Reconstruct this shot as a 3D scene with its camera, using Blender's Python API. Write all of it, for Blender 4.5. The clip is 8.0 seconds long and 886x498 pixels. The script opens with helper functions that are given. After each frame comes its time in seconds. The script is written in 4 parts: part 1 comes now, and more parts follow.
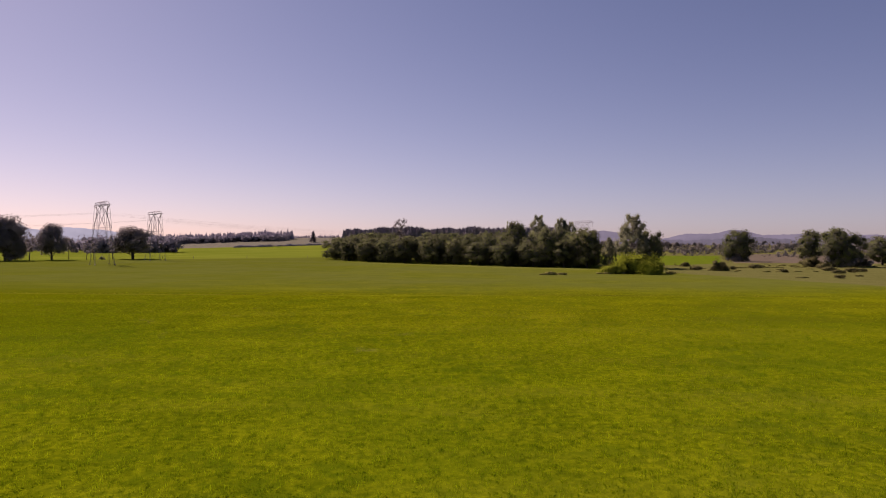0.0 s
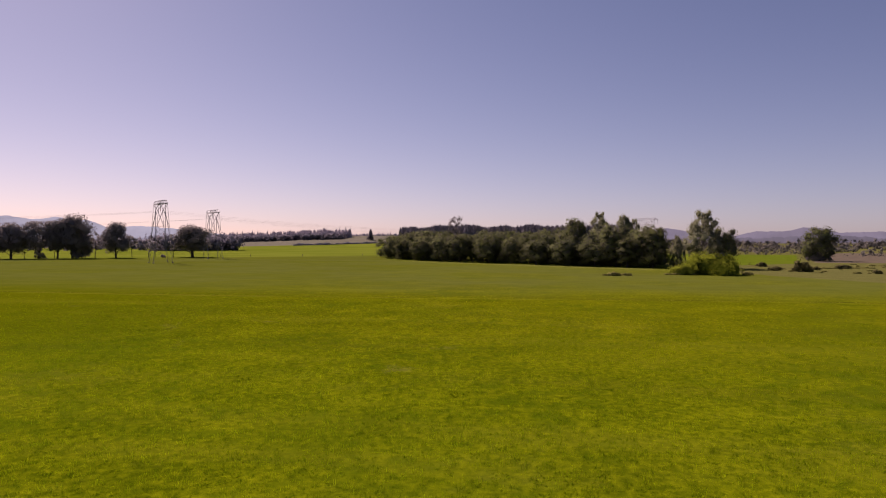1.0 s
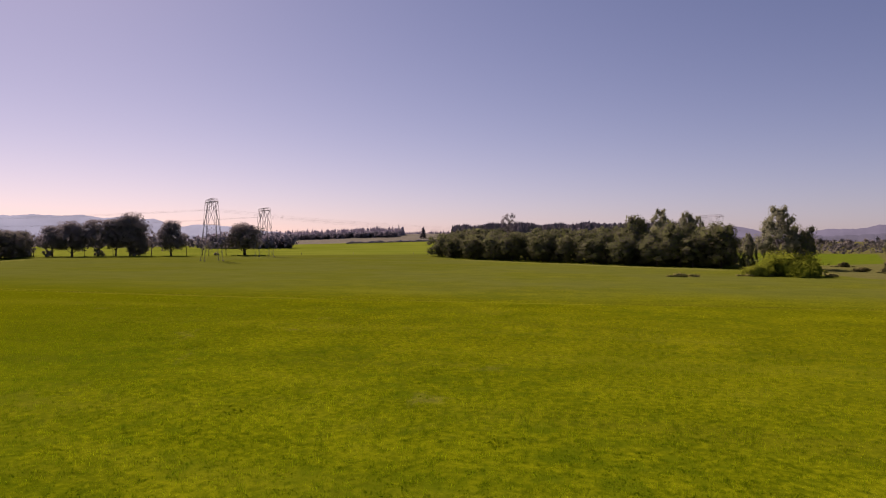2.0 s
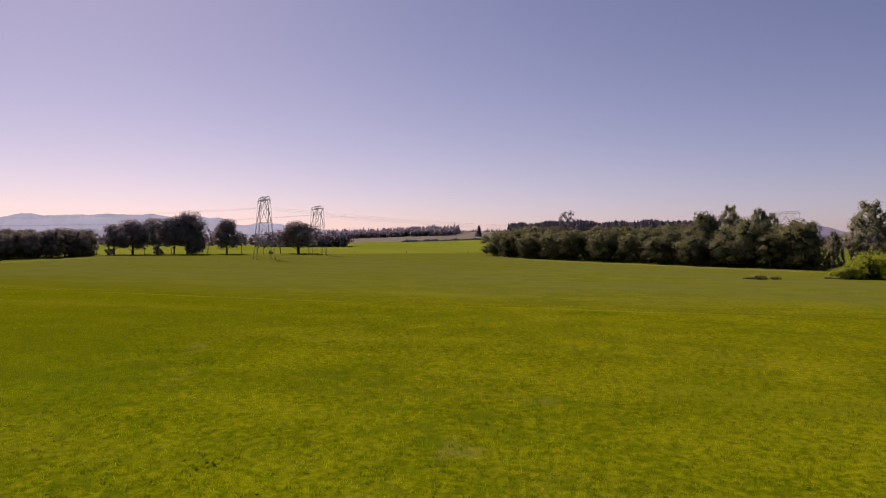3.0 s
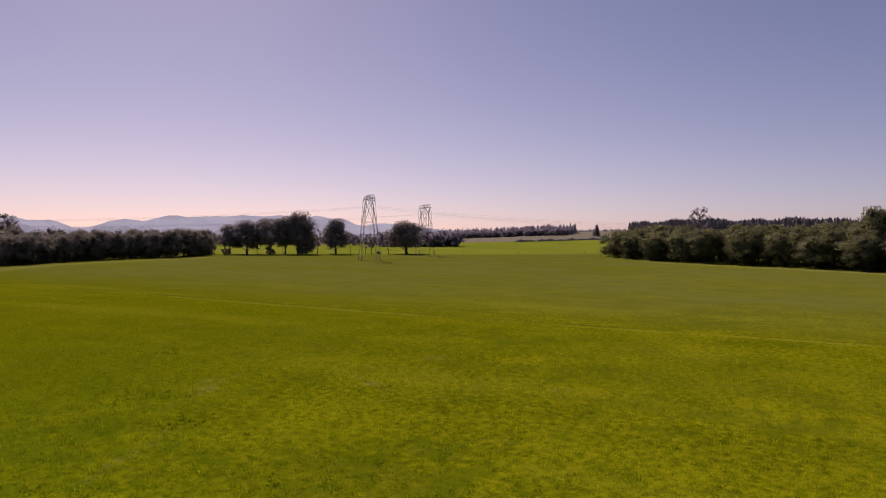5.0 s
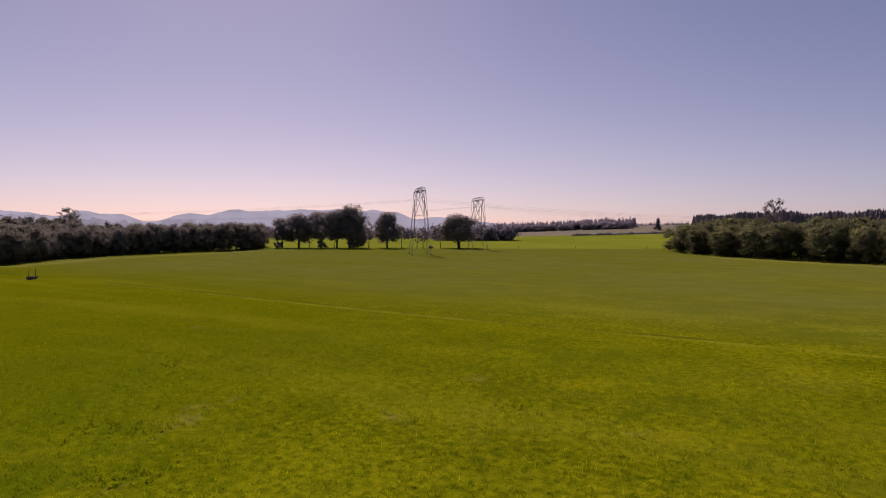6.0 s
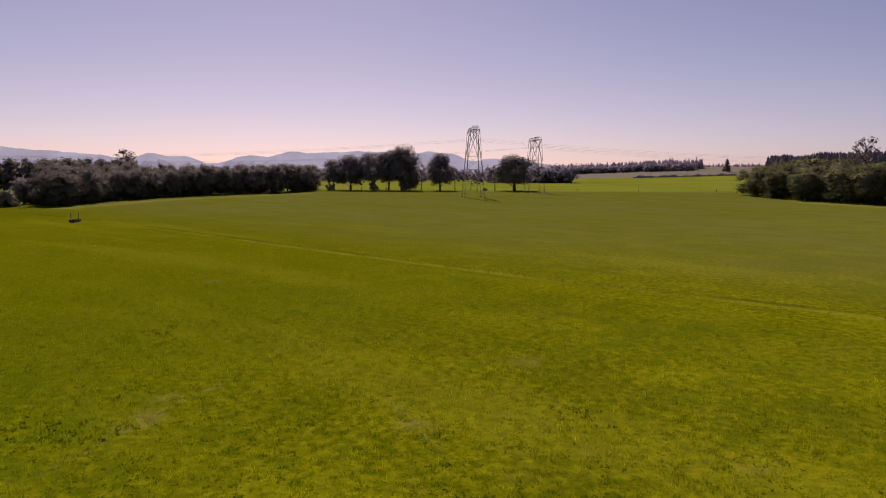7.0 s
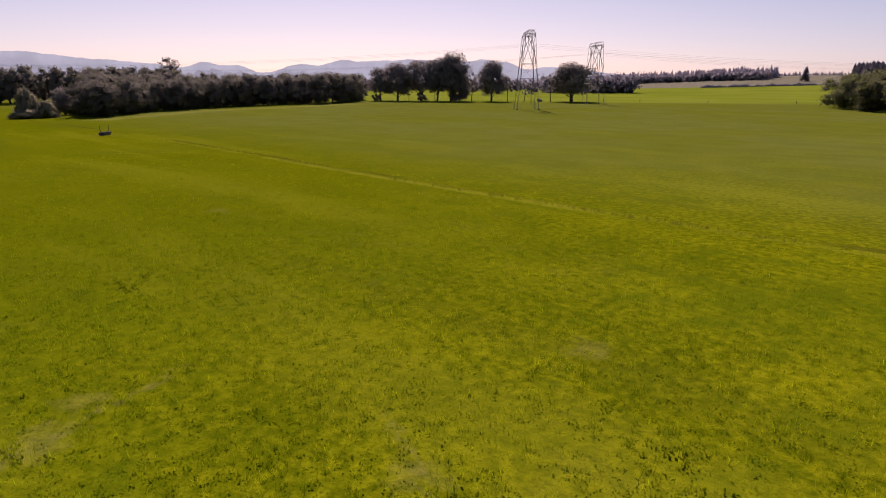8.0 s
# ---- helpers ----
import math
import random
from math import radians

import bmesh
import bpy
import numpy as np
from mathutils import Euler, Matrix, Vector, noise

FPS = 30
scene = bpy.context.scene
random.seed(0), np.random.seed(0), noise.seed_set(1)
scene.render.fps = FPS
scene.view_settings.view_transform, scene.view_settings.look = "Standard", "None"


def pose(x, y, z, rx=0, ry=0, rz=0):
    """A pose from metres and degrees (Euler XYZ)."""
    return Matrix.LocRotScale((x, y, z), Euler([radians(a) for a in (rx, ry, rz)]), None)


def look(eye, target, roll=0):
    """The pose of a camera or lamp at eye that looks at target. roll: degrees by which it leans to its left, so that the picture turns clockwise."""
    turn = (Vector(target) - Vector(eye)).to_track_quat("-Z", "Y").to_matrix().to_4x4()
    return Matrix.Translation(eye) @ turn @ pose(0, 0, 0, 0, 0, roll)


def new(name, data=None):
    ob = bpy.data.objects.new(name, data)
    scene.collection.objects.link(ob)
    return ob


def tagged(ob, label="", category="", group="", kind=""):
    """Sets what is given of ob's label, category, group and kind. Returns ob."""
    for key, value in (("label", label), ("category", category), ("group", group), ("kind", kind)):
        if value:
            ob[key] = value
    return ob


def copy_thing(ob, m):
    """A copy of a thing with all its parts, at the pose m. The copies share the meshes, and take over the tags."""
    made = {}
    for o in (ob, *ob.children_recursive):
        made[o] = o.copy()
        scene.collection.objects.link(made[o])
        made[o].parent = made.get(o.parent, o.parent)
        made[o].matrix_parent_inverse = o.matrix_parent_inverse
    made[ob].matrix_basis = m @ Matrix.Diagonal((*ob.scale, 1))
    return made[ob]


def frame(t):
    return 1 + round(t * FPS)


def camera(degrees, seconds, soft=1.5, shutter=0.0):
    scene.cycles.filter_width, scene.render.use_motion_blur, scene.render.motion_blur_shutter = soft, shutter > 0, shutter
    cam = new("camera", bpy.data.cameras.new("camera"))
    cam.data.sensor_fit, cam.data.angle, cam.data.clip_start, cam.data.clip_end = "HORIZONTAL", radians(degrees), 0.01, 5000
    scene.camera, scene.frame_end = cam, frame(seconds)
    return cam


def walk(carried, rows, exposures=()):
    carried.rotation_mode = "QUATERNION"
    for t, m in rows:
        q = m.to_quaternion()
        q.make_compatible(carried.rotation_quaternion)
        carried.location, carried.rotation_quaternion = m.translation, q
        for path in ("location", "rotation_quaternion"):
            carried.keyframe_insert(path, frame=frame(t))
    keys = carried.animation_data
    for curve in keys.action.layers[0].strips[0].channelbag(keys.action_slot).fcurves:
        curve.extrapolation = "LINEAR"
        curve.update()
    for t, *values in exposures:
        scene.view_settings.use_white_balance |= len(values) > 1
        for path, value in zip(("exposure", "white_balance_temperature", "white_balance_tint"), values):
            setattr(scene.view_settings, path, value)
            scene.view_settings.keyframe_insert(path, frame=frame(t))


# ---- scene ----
cam = camera(70.5, 8.0, soft=1.0)
PATH = [  # seconds, x, y, z, yaw, pitch, roll
    (0.0, 6.60, 13.02, 9.190, 3.50, -0.42, -0.02),
    (0.5, 6.84, 17.54, 9.254, 6.29, -0.50, -0.03),
    (1.0, 6.87, 22.10, 9.313, 8.79, -0.60, -0.03),
    (1.5, 6.68, 26.68, 9.366, 11.20, -0.70, -0.04),
    (3.0, 4.88, 40.35, 9.494, 18.86, -0.96, -0.06),
    (3.5, 3.86, 44.84, 9.527, 21.42, -1.04, -0.07),
    (4.0, 2.64, 49.28, 9.553, 24.02, -1.10, -0.08),
    (4.5, 1.22, 53.65, 9.575, 26.76, -1.14, -0.08),
    (6.0, -4.26, 66.32, 9.609, 34.37, -1.57, -0.10),
    (6.5, -6.49, 70.38, 9.609, 37.00, -3.52, -0.11),
    (7.0, -8.92, 74.34, 9.605, 39.47, -6.86, -0.12),
    (7.5, -11.55, 78.21, 9.596, 41.86, -10.75, -0.13),
    (8.0, -14.38, 81.98, 9.581, 44.18, -14.84, -0.13),
]
EXPOSURES = [(0.0, 0.32, 7200, 46), (3.0, 0.28, 7200, 46), (6.0, 0.14, 7200, 46), (6.6, 0.14, 7200, 46), (7.3, 0.22, 7200, 46), (8.0, 0.48, 7100, 42)]
walk(cam, [(t, pose(x, y, z, 90 + pitch, roll, yaw)) for t, x, y, z, yaw, pitch, roll in PATH], EXPOSURES)

# ---- world and sun ----
SUN_AZ, SUN_EL = 52.0, 44.0  # degrees to the left of +y, degrees up
world = bpy.data.worlds.new("world")
scene.world = world
world.use_nodes = True
wn, wl = world.node_tree.nodes, world.node_tree.links
wn.clear()
sky = wn.new("ShaderNodeTexSky")
sky.sky_type, sky.sun_disc = "NISHITA", False
sky.sun_elevation, sky.sun_rotation = radians(SUN_EL), radians(-SUN_AZ)
sky.air_density, sky.dust_density, sky.ozone_density = 0.75, 0.4, 5.0
back = wn.new("ShaderNodeBackground")
wout = wn.new("ShaderNodeOutputWorld")
soften = wn.new("ShaderNodeHueSaturation")
soften.inputs["Saturation"].default_value = 0.78
soften.inputs["Value"].default_value = 0.072 / 0.6
wl.new(sky.outputs[0], soften.inputs["Color"])
split, join = wn.new("ShaderNodeSeparateColor"), wn.new("ShaderNodeCombineColor")
wl.new(soften.outputs[0], split.inputs[0])
for k, depth, gain in ((0, 1.32, 0.715), (1, 1.12, 0.585), (2, 0.92, 0.52)):  # deeper blue overhead, warmer haze
    power, scale = wn.new("ShaderNodeMath"), wn.new("ShaderNodeMath")
    power.operation, scale.operation = "POWER", "MULTIPLY"
    power.inputs[1].default_value, scale.inputs[1].default_value = depth, gain
    wl.new(split.outputs[k], power.inputs[0])
    wl.new(power.outputs[0], scale.inputs[0])
    wl.new(scale.outputs[0], join.inputs[k])
wl.new(join.outputs[0], back.inputs["Color"])
wl.new(back.outputs[0], wout.inputs["Surface"])

sun = new("sun", bpy.data.lights.new("sun", "SUN"))
sun.data.energy, sun.data.angle, sun.data.color = 5.0, radians(0.6), (1.0, 0.93, 0.82)
az, el = radians(SUN_AZ), radians(SUN_EL)
sun.matrix_world = look((-math.sin(az) * math.cos(el) * 100, math.cos(az) * math.cos(el) * 100, math.sin(el) * 100), (0, 0, 0))


# ---- materials ----
class Nodes:
    """A small wrapper for building a node material."""

    def __init__(self, name):
        self.mat = bpy.data.materials.new(name)
        self.mat.use_nodes = True
        self.tree = self.mat.node_tree
        self.tree.nodes.clear()
        self.out = self.tree.nodes.new("ShaderNodeOutputMaterial")

    def put(self, socket, value):
        if isinstance(value, bpy.types.NodeSocket):
            self.tree.links.new(value, socket)
        elif isinstance(value, tuple) and len(value) == 3 and socket.type == "RGBA":
            socket.default_value = (*value, 1)
        else:
            socket.default_value = value

    def node(self, kind, **inputs):
        n = self.tree.nodes.new("ShaderNode" + kind)
        for key, value in inputs.items():
            self.put(n.inputs[key.replace("_", " ")], value)
        return n

    def math(self, op, a, b=0.0, clamp=False):
        n = self.tree.nodes.new("ShaderNodeMath")
        n.operation, n.use_clamp = op, clamp
        self.put(n.inputs[0], a)
        self.put(n.inputs[1], b)
        return n.outputs[0]

    def mix(self, f, a, b, blend="MIX"):
        n = self.tree.nodes.new("ShaderNodeMix")
        n.data_type, n.blend_type = "RGBA", blend
        self.put(n.inputs[0], f)
        self.put(n.inputs[6], a)
        self.put(n.inputs[7], b)
        return n.outputs[2]

    def noise(self, scale, detail=3.0, rough=0.55, vector=None):
        n = self.node("TexNoise", Scale=scale, Detail=detail, Roughness=rough)
        if vector is not None:
            self.tree.links.new(vector, n.inputs["Vector"])
        return n.outputs[0]

    def span(self, v, a, b, lo=0.0, hi=1.0):
        n = self.node("MapRange", Value=v)
        n.interpolation_type = "SMOOTHSTEP"
        for k, x in zip(("From Min", "From Max", "To Min", "To Max"), (a, b, lo, hi)):
            n.inputs[k].default_value = x
        return n.outputs[0]

    def place(self):
        g = self.node("NewGeometry")
        return g.outputs["Position"]

    def surface(self, shader):
        self.tree.links.new(shader, self.out.inputs["Surface"])
        return self.mat


def leaf_material(name, dark, light, through_light=0.35, rough=0.6):
    """Leaves: colour varies leaf by leaf and tree by tree; light passes through."""
    m = Nodes(name)
    island = m.node("NewGeometry").outputs["Random Per Island"]
    tree = m.node("ObjectInfo").outputs["Random"]
    patch = m.noise(9.0, 3.0, vector=m.node("TexCoord").outputs["Object"])
    f = m.math("ADD", m.math("MULTIPLY", island, 0.25), m.math("MULTIPLY", m.span(patch, 0.3, 0.7), 0.75))
    col = m.mix(f, dark, light)
    col = m.mix(m.math("MULTIPLY", tree, 0.2), col, m.mix(0.5, (0.11, 0.095, 0.03), col))
    p = m.node("BsdfPrincipled", Base_Color=col, Roughness=rough)
    p.inputs["Specular IOR Level"].default_value = 0.0
    t = m.node("BsdfTranslucent", Color=m.mix(through_light, (0.0, 0.0, 0.0), col))
    both = m.tree.nodes.new("ShaderNodeAddShader")
    m.tree.links.new(p.outputs[0], both.inputs[0])
    m.tree.links.new(t.outputs[0], both.inputs[1])
    return m.surface(both.outputs[0])


def plain_material(name, a, b, scale=2.0, rough=0.7, metal=0.0, bump=0.0):
    """Two tones mixed by noise at two scales."""
    m = Nodes(name)
    at = m.node("TexCoord").outputs["Object"]
    f = m.math("ADD", m.math("MULTIPLY", m.noise(scale, 4.0, vector=at), 0.6), m.math("MULTIPLY", m.noise(scale * 9, 2.0, vector=at), 0.4))
    p = m.node("BsdfPrincipled", Base_Color=m.mix(m.span(f, 0.3, 0.7), a, b), Roughness=rough, Metallic=metal)
    if bump:
        bm_node = m.node("Bump", Strength=bump, Height=f)
        m.tree.links.new(bm_node.outputs[0], p.inputs["Normal"])
    return m.surface(p.outputs[0])


def pasture_colour(m, at):
    """Tone and colour of the grazed pasture: fine grain, patches and broad drifts of darker grass."""
    big, mid, fine = m.noise(0.018, 3.0, vector=at), m.noise(0.16, 4.0, vector=at), m.noise(2.2, 4.0, 0.65, vector=at)
    tone = m.math("ADD", m.math("MULTIPLY", fine, 0.45), m.math("ADD", m.math("MULTIPLY", mid, 0.33), m.math("MULTIPLY", big, 0.22)))
    clump = m.noise(2.0, 3.0, 0.6, vector=at)
    tone = m.math("ADD", m.math("MULTIPLY", tone, 0.6), m.math("MULTIPLY", clump, 0.4))
    col = m.mix(m.span(tone, 0.39, 0.61), (0.057, 0.078, 0.001), (0.158, 0.174, 0.003))
    gaps = m.span(m.noise(9.0, 2.0, 0.7, vector=at), 0.50, 0.36, 0.0, 0.4)
    col = m.mix(gaps, col, (0.036, 0.054, 0.001))
    lush = m.span(m.math("ADD", m.math("MULTIPLY", m.noise(0.45, 5.0, 0.62, vector=at), 0.6), m.math("MULTIPLY", m.noise(0.05, 2.0, vector=at), 0.4)), 0.49, 0.62)
    col = m.mix(m.math("MULTIPLY", lush, 0.7), col, (0.056, 0.084, 0.002))
    drift = m.span(m.noise(0.035, 3.0, 0.5, vector=at), 0.46, 0.66)
    col = m.mix(m.math("MULTIPLY", drift, 0.4), col, (0.060, 0.090, 0.002))
    # greener, denser sward towards the long wood
    x = m.node("SeparateXYZ", Vector=at).outputs[0]
    far_side = m.span(m.math("ADD", x, m.math("MULTIPLY", m.math("SUBTRACT", big, 0.5), 60.0)), -24.0, -62.0)
    col = m.mix(m.math("MULTIPLY", far_side, 0.65), col, (0.066, 0.088, 0.001))
    # fresher growth where the flock has not yet grazed
    y = m.node("SeparateXYZ", Vector=at).outputs[1]
    fresh = m.span(m.math("ADD", y, m.math("MULTIPLY", m.math("SUBTRACT", big, 0.5), 50.0)), 100.0, 52.0)
    col = m.mix(m.math("MULTIPLY", fresh, 0.55), col, m.mix(1.0, col, (0.86, 1.05, 0.6), "MULTIPLY"))
    # thin, dry, greyish patches
    thin = m.math("ADD", m.math("MULTIPLY", m.noise(0.06, 4.0, 0.6, vector=at), 0.6), m.math("MULTIPLY", m.noise(0.7, 3.0, 0.6, vector=at), 0.4))
    return tone, m.mix(m.span(thin, 0.53, 0.68, 0.0, 0.2), col, (0.122, 0.124, 0.018))


def blade_material(name, low, high, through_light):
    """Grass blades in the pasture's own colours, lighter or darker blade by blade."""
    m = Nodes(name)
    tone, col = pasture_colour(m, m.place())
    island = m.node("NewGeometry").outputs["Random Per Island"]
    col = m.mix(1.0, col, m.mix(island, (low * 0.94, low, low), (high * 0.97, high, high)), "MULTIPLY")
    p = m.node("BsdfPrincipled", Base_Color=col, Roughness=0.6)
    p.inputs["Specular IOR Level"].default_value = 0.0
    t = m.node("BsdfTranslucent", Color=m.mix(through_light, (0.0, 0.0, 0.0), col))
    both = m.tree.nodes.new("ShaderNodeAddShader")
    m.tree.links.new(p.outputs[0], both.inputs[0])
    m.tree.links.new(t.outputs[0], both.inputs[1])
    return m.surface(both.outputs[0])


def ground_material():
    m = Nodes("ground")
    at = m.place()
    xyz = m.node("SeparateXYZ", Vector=at)
    x, y = xyz.outputs[0], xyz.outputs[1]

    def along(nx, ny):
        return m.math("ADD", m.math("MULTIPLY", x, nx), m.math("MULTIPLY", y, ny))

    def every(*masks):
        r = masks[0]
        for k in masks[1:]:
            r = m.math("MULTIPLY", r, k)
        return r

    big, mid, fine = m.noise(0.018, 3.0, vector=at), m.noise(0.16, 4.0, vector=at), m.noise(2.2, 4.0, 0.65, vector=at)
    wob = m.math("MULTIPLY", m.math("SUBTRACT", m.noise(0.07, 3.0, vector=at), 0.5), 10.0)
    # grazed pasture
    tone, pasture = pasture_colour(m, at)
    # broad streaks where the grass was driven over and grazed in strips
    swath = m.noise(0.09, 4.0, 0.6, vector=m.node("Mapping", Vector=at, Rotation=(0.0, 0.0, 0.25), Scale=(0.16, 1.0, 1.0)).outputs[0])
    pasture = m.mix(m.span(swath, 0.52, 0.68, 0.0, 0.45), pasture, (0.068, 0.080, 0.004))
    pasture = m.mix(m.span(swath, 0.48, 0.34, 0.0, 0.35), pasture, (0.128, 0.146, 0.006))
    # taller, duller grass behind the track
    stripe = m.noise(0.3, 2.0, vector=m.node("Mapping", Vector=at, Scale=(0.5, 0.7, 1.0)).outputs[0])
    olive = m.mix(m.span(m.math("ADD", m.math("MULTIPLY", stripe, 0.5), m.math("MULTIPLY", mid, 0.5)), 0.35, 0.65), (0.082, 0.101, 0.018), (0.093, 0.113, 0.021))
    patchy = m.span(m.noise(0.028, 4.0, 0.6, vector=at), 0.36, 0.62, 0.5, 0.92)
    col = m.mix(m.math("MULTIPLY", m.span(m.math("ADD", y, wob), 120.0, 166.0), patchy), pasture, olive)
    # bright young crop behind the row of trees
    crop = m.mix(m.span(big, 0.35, 0.65), (0.104, 0.142, 0.014), (0.132, 0.168, 0.020))
    behind = along(-0.595, 0.804)
    col = m.mix(every(m.span(m.math("ADD", behind, m.math("MULTIPLY", wob, 0.5)), 352.0, 384.0), m.span(x, 40.0, 30.0)), col, crop)
    # brown fallow hill far behind it
    fallow = m.mix(m.span(mid, 0.35, 0.65), (0.120, 0.122, 0.088), (0.155, 0.152, 0.112))
    col = m.mix(every(m.span(m.math("ADD", behind, wob), 745.0, 755.0), m.span(x, 40.0, 30.0)), col, fallow)
    # rough meadow on the right, with a crop strip and a ploughed field
    meadow = m.mix(m.span(tone, 0.38, 0.62), (0.080, 0.090, 0.024), (0.122, 0.126, 0.040))
    edge = m.math("ADD", along(0.92, 0.39), wob)
    col = m.mix(every(m.span(edge, 147.0, 150.0), m.span(x, 52.0, 60.0)), col, meadow)
    strip = every(m.span(along(0.94, -0.342), 6.0, 3.0), m.span(along(-0.633, 0.774), 171.0, 174.0), m.span(x, 62.0, 64.0), m.span(y, 500.0, 494.0))
    col = m.mix(strip, col, m.mix(m.span(mid, 0.35, 0.65), (0.074, 0.118, 0.008), (0.092, 0.136, 0.011)))
    plough = every(m.span(along(0.94, -0.342), 9.0, 12.0), m.span(along(0.1, 0.995), 345.0, 349.0), m.span(y, 560.0, 550.0), m.span(x, 128.0, 134.0))
    col = m.mix(plough, col, m.mix(m.span(mid, 0.35, 0.65), (0.095, 0.082, 0.060), (0.125, 0.108, 0.078)))
    # paler ungrazed margins at the feet of the woods
    for ax, ay, bx, by in MARGINS:
        n = math.hypot(bx - ax, by - ay)
        tx, ty = (bx - ax) / n, (by - ay) / n
        run = m.math("ADD", along(tx, ty), -(ax * tx + ay * ty))
        away = m.math("ADD", m.math("ADD", along(-ty, tx), ax * ty - ay * tx), m.math("MULTIPLY", wob, 0.25))
        col = m.mix(every(m.span(m.math("ABSOLUTE", away), 5.0, 2.0), m.span(run, -6.0, 4.0), m.span(run, n + 6.0, n - 4.0), m.span(mid, 0.3, 0.6, 0.35, 0.8)), col, (0.130, 0.142, 0.030))
    # pale strip along the old track, with a dark rut beside it
    off = m.math("SUBTRACT", m.math("SUBTRACT", y, 125.4), m.math("MULTIPLY", m.math("SINE", m.math("MULTIPLY", x, 0.035)), 1.2))
    off = m.math("ADD", off, m.math("MULTIPLY", m.math("SUBTRACT", m.noise(0.5, 3.0, vector=at), 0.5), 1.0))
    there = every(m.span(x, -138.0, -132.0), m.span(x, -112.0, -82.0, 0.3, 1.0), m.span(m.noise(0.05, 2.0, vector=at), 0.40, 0.58))
    col = m.mix(every(m.span(m.math("ABSOLUTE", off), 0.9, 0.35), there, m.span(x, 20.0, -10.0, 0.2, 0.55)), col, (0.17, 0.185, 0.012))
    rut = m.math("ABSOLUTE", m.math("SUBTRACT", off, 1.1))
    col = m.mix(m.math("MULTIPLY", m.span(rut, 0.7, 0.3), m.span(m.noise(0.04, 2.0, vector=at), 0.45, 0.6, 0.0, 0.75)), col, (0.048, 0.055, 0.005))
    # narrow trails trodden by the flock
    for ax, ay, bx, by in TRAILS:
        n = math.hypot(bx - ax, by - ay)
        tx, ty = (bx - ax) / n, (by - ay) / n
        run = m.math("ADD", along(tx, ty), -(ax * tx + ay * ty))
        away = m.math("ADD", m.math("ADD", along(-ty, tx), ax * ty - ay * tx), m.math("MULTIPLY", m.math("SUBTRACT", m.noise(0.8, 3.0, vector=at), 0.5), 1.2))
        col = m.mix(every(m.span(m.math("ABSOLUTE", away), 0.38, 0.1), m.span(run, -1.5, 1.0), m.span(run, n + 1.5, n - 1.0), m.span(m.noise(2.5, 3.0, vector=at), 0.40, 0.66, 0.0, 0.34)), col, (0.160, 0.150, 0.045))
    # worn, dry spots
    for cx, cy, r in WORN:
        d = m.node("VectorMath")
        d.operation = "DISTANCE"
        m.tree.links.new(at, d.inputs[0])
        d.inputs[1].default_value = (cx, cy, 0)
        dd = m.math("ADD", d.outputs["Value"], m.math("MULTIPLY", m.math("SUBTRACT", m.noise(0.9, 3.0, vector=at), 0.5), 3.2 * r))
        col = m.mix(m.math("MULTIPLY", m.span(dd, r, r * 0.2), 0.22), col, (0.160, 0.145, 0.045))
    p = m.node("BsdfPrincipled", Base_Color=col, Roughness=0.9)
    p.inputs["Specular IOR Level"].default_value = 0.0
    b = m.node("Bump", Strength=0.35, Distance=0.25, Height=m.math("ADD", fine, m.math("MULTIPLY", mid, 0.2)))
    m.tree.links.new(b.outputs[0], p.inputs["Normal"])
    return m.surface(p.outputs[0])


def hazed_hill_material(name, colour, glow):
    """Distant hills: a backdrop whose haze is put in as bluish colour and emission."""
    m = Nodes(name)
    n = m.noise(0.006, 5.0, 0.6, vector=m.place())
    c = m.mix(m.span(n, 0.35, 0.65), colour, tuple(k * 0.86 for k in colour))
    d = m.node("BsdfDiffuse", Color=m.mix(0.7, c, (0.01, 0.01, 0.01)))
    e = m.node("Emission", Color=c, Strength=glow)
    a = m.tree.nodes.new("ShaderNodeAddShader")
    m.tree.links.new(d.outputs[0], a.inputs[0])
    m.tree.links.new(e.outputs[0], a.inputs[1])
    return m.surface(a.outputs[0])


WORN = [(-142.6, 122.6, 3.6), (-3.5, 67.0, 1.6), (-1.4, 76.6, 1.1), (-32.9, 85.3, 1.3), (-34.6, 86.8, 0.9), (-24.5, 91.5, 1.0), (-25.6, 101.3, 1.2), (-13.0, 96.0, 0.9), (-60.0, 104.0, 1.2)]
TRAILS = [(-31.2, 81.0, -34.6, 89.5), (-26.8, 92.6, -22.6, 90.6), (-24.8, 72.5, -27.6, 79.0)]
MARGINS = [(-192, 138, -216, 176), (-216, 176, -226, 248), (-52, 309, 0, 277), (0, 277, 46, 246)]
GROUND = ground_material()
BARK = plain_material("bark", (0.045, 0.035, 0.028), (0.10, 0.08, 0.065), 3.0, 0.9, bump=0.4)
PALE_BARK = plain_material("pale_bark", (0.13, 0.11, 0.09), (0.24, 0.21, 0.18), 3.0, 0.9)
# oak leaves lifted to grey-purple: the haze over backlit crowns is painted in
HAZED_OAK_LEAF = leaf_material("hazed_oak_leaf", (0.126, 0.115, 0.130), (0.132, 0.130, 0.108), 0.75)
WOOD_LEAF = leaf_material("wood_leaf", (0.058, 0.054, 0.052), (0.080, 0.102, 0.026), 0.65)
# paler, purpler version of the wood leaves; stands in for haze towards the sun
HAZED_COPSE_LEAF = leaf_material("hazed_copse_leaf", (0.082, 0.074, 0.091), (0.088, 0.095, 0.058), 0.85)
POPLAR_LEAF = leaf_material("poplar_leaf", (0.085, 0.090, 0.060), (0.135, 0.148, 0.084), 0.9)
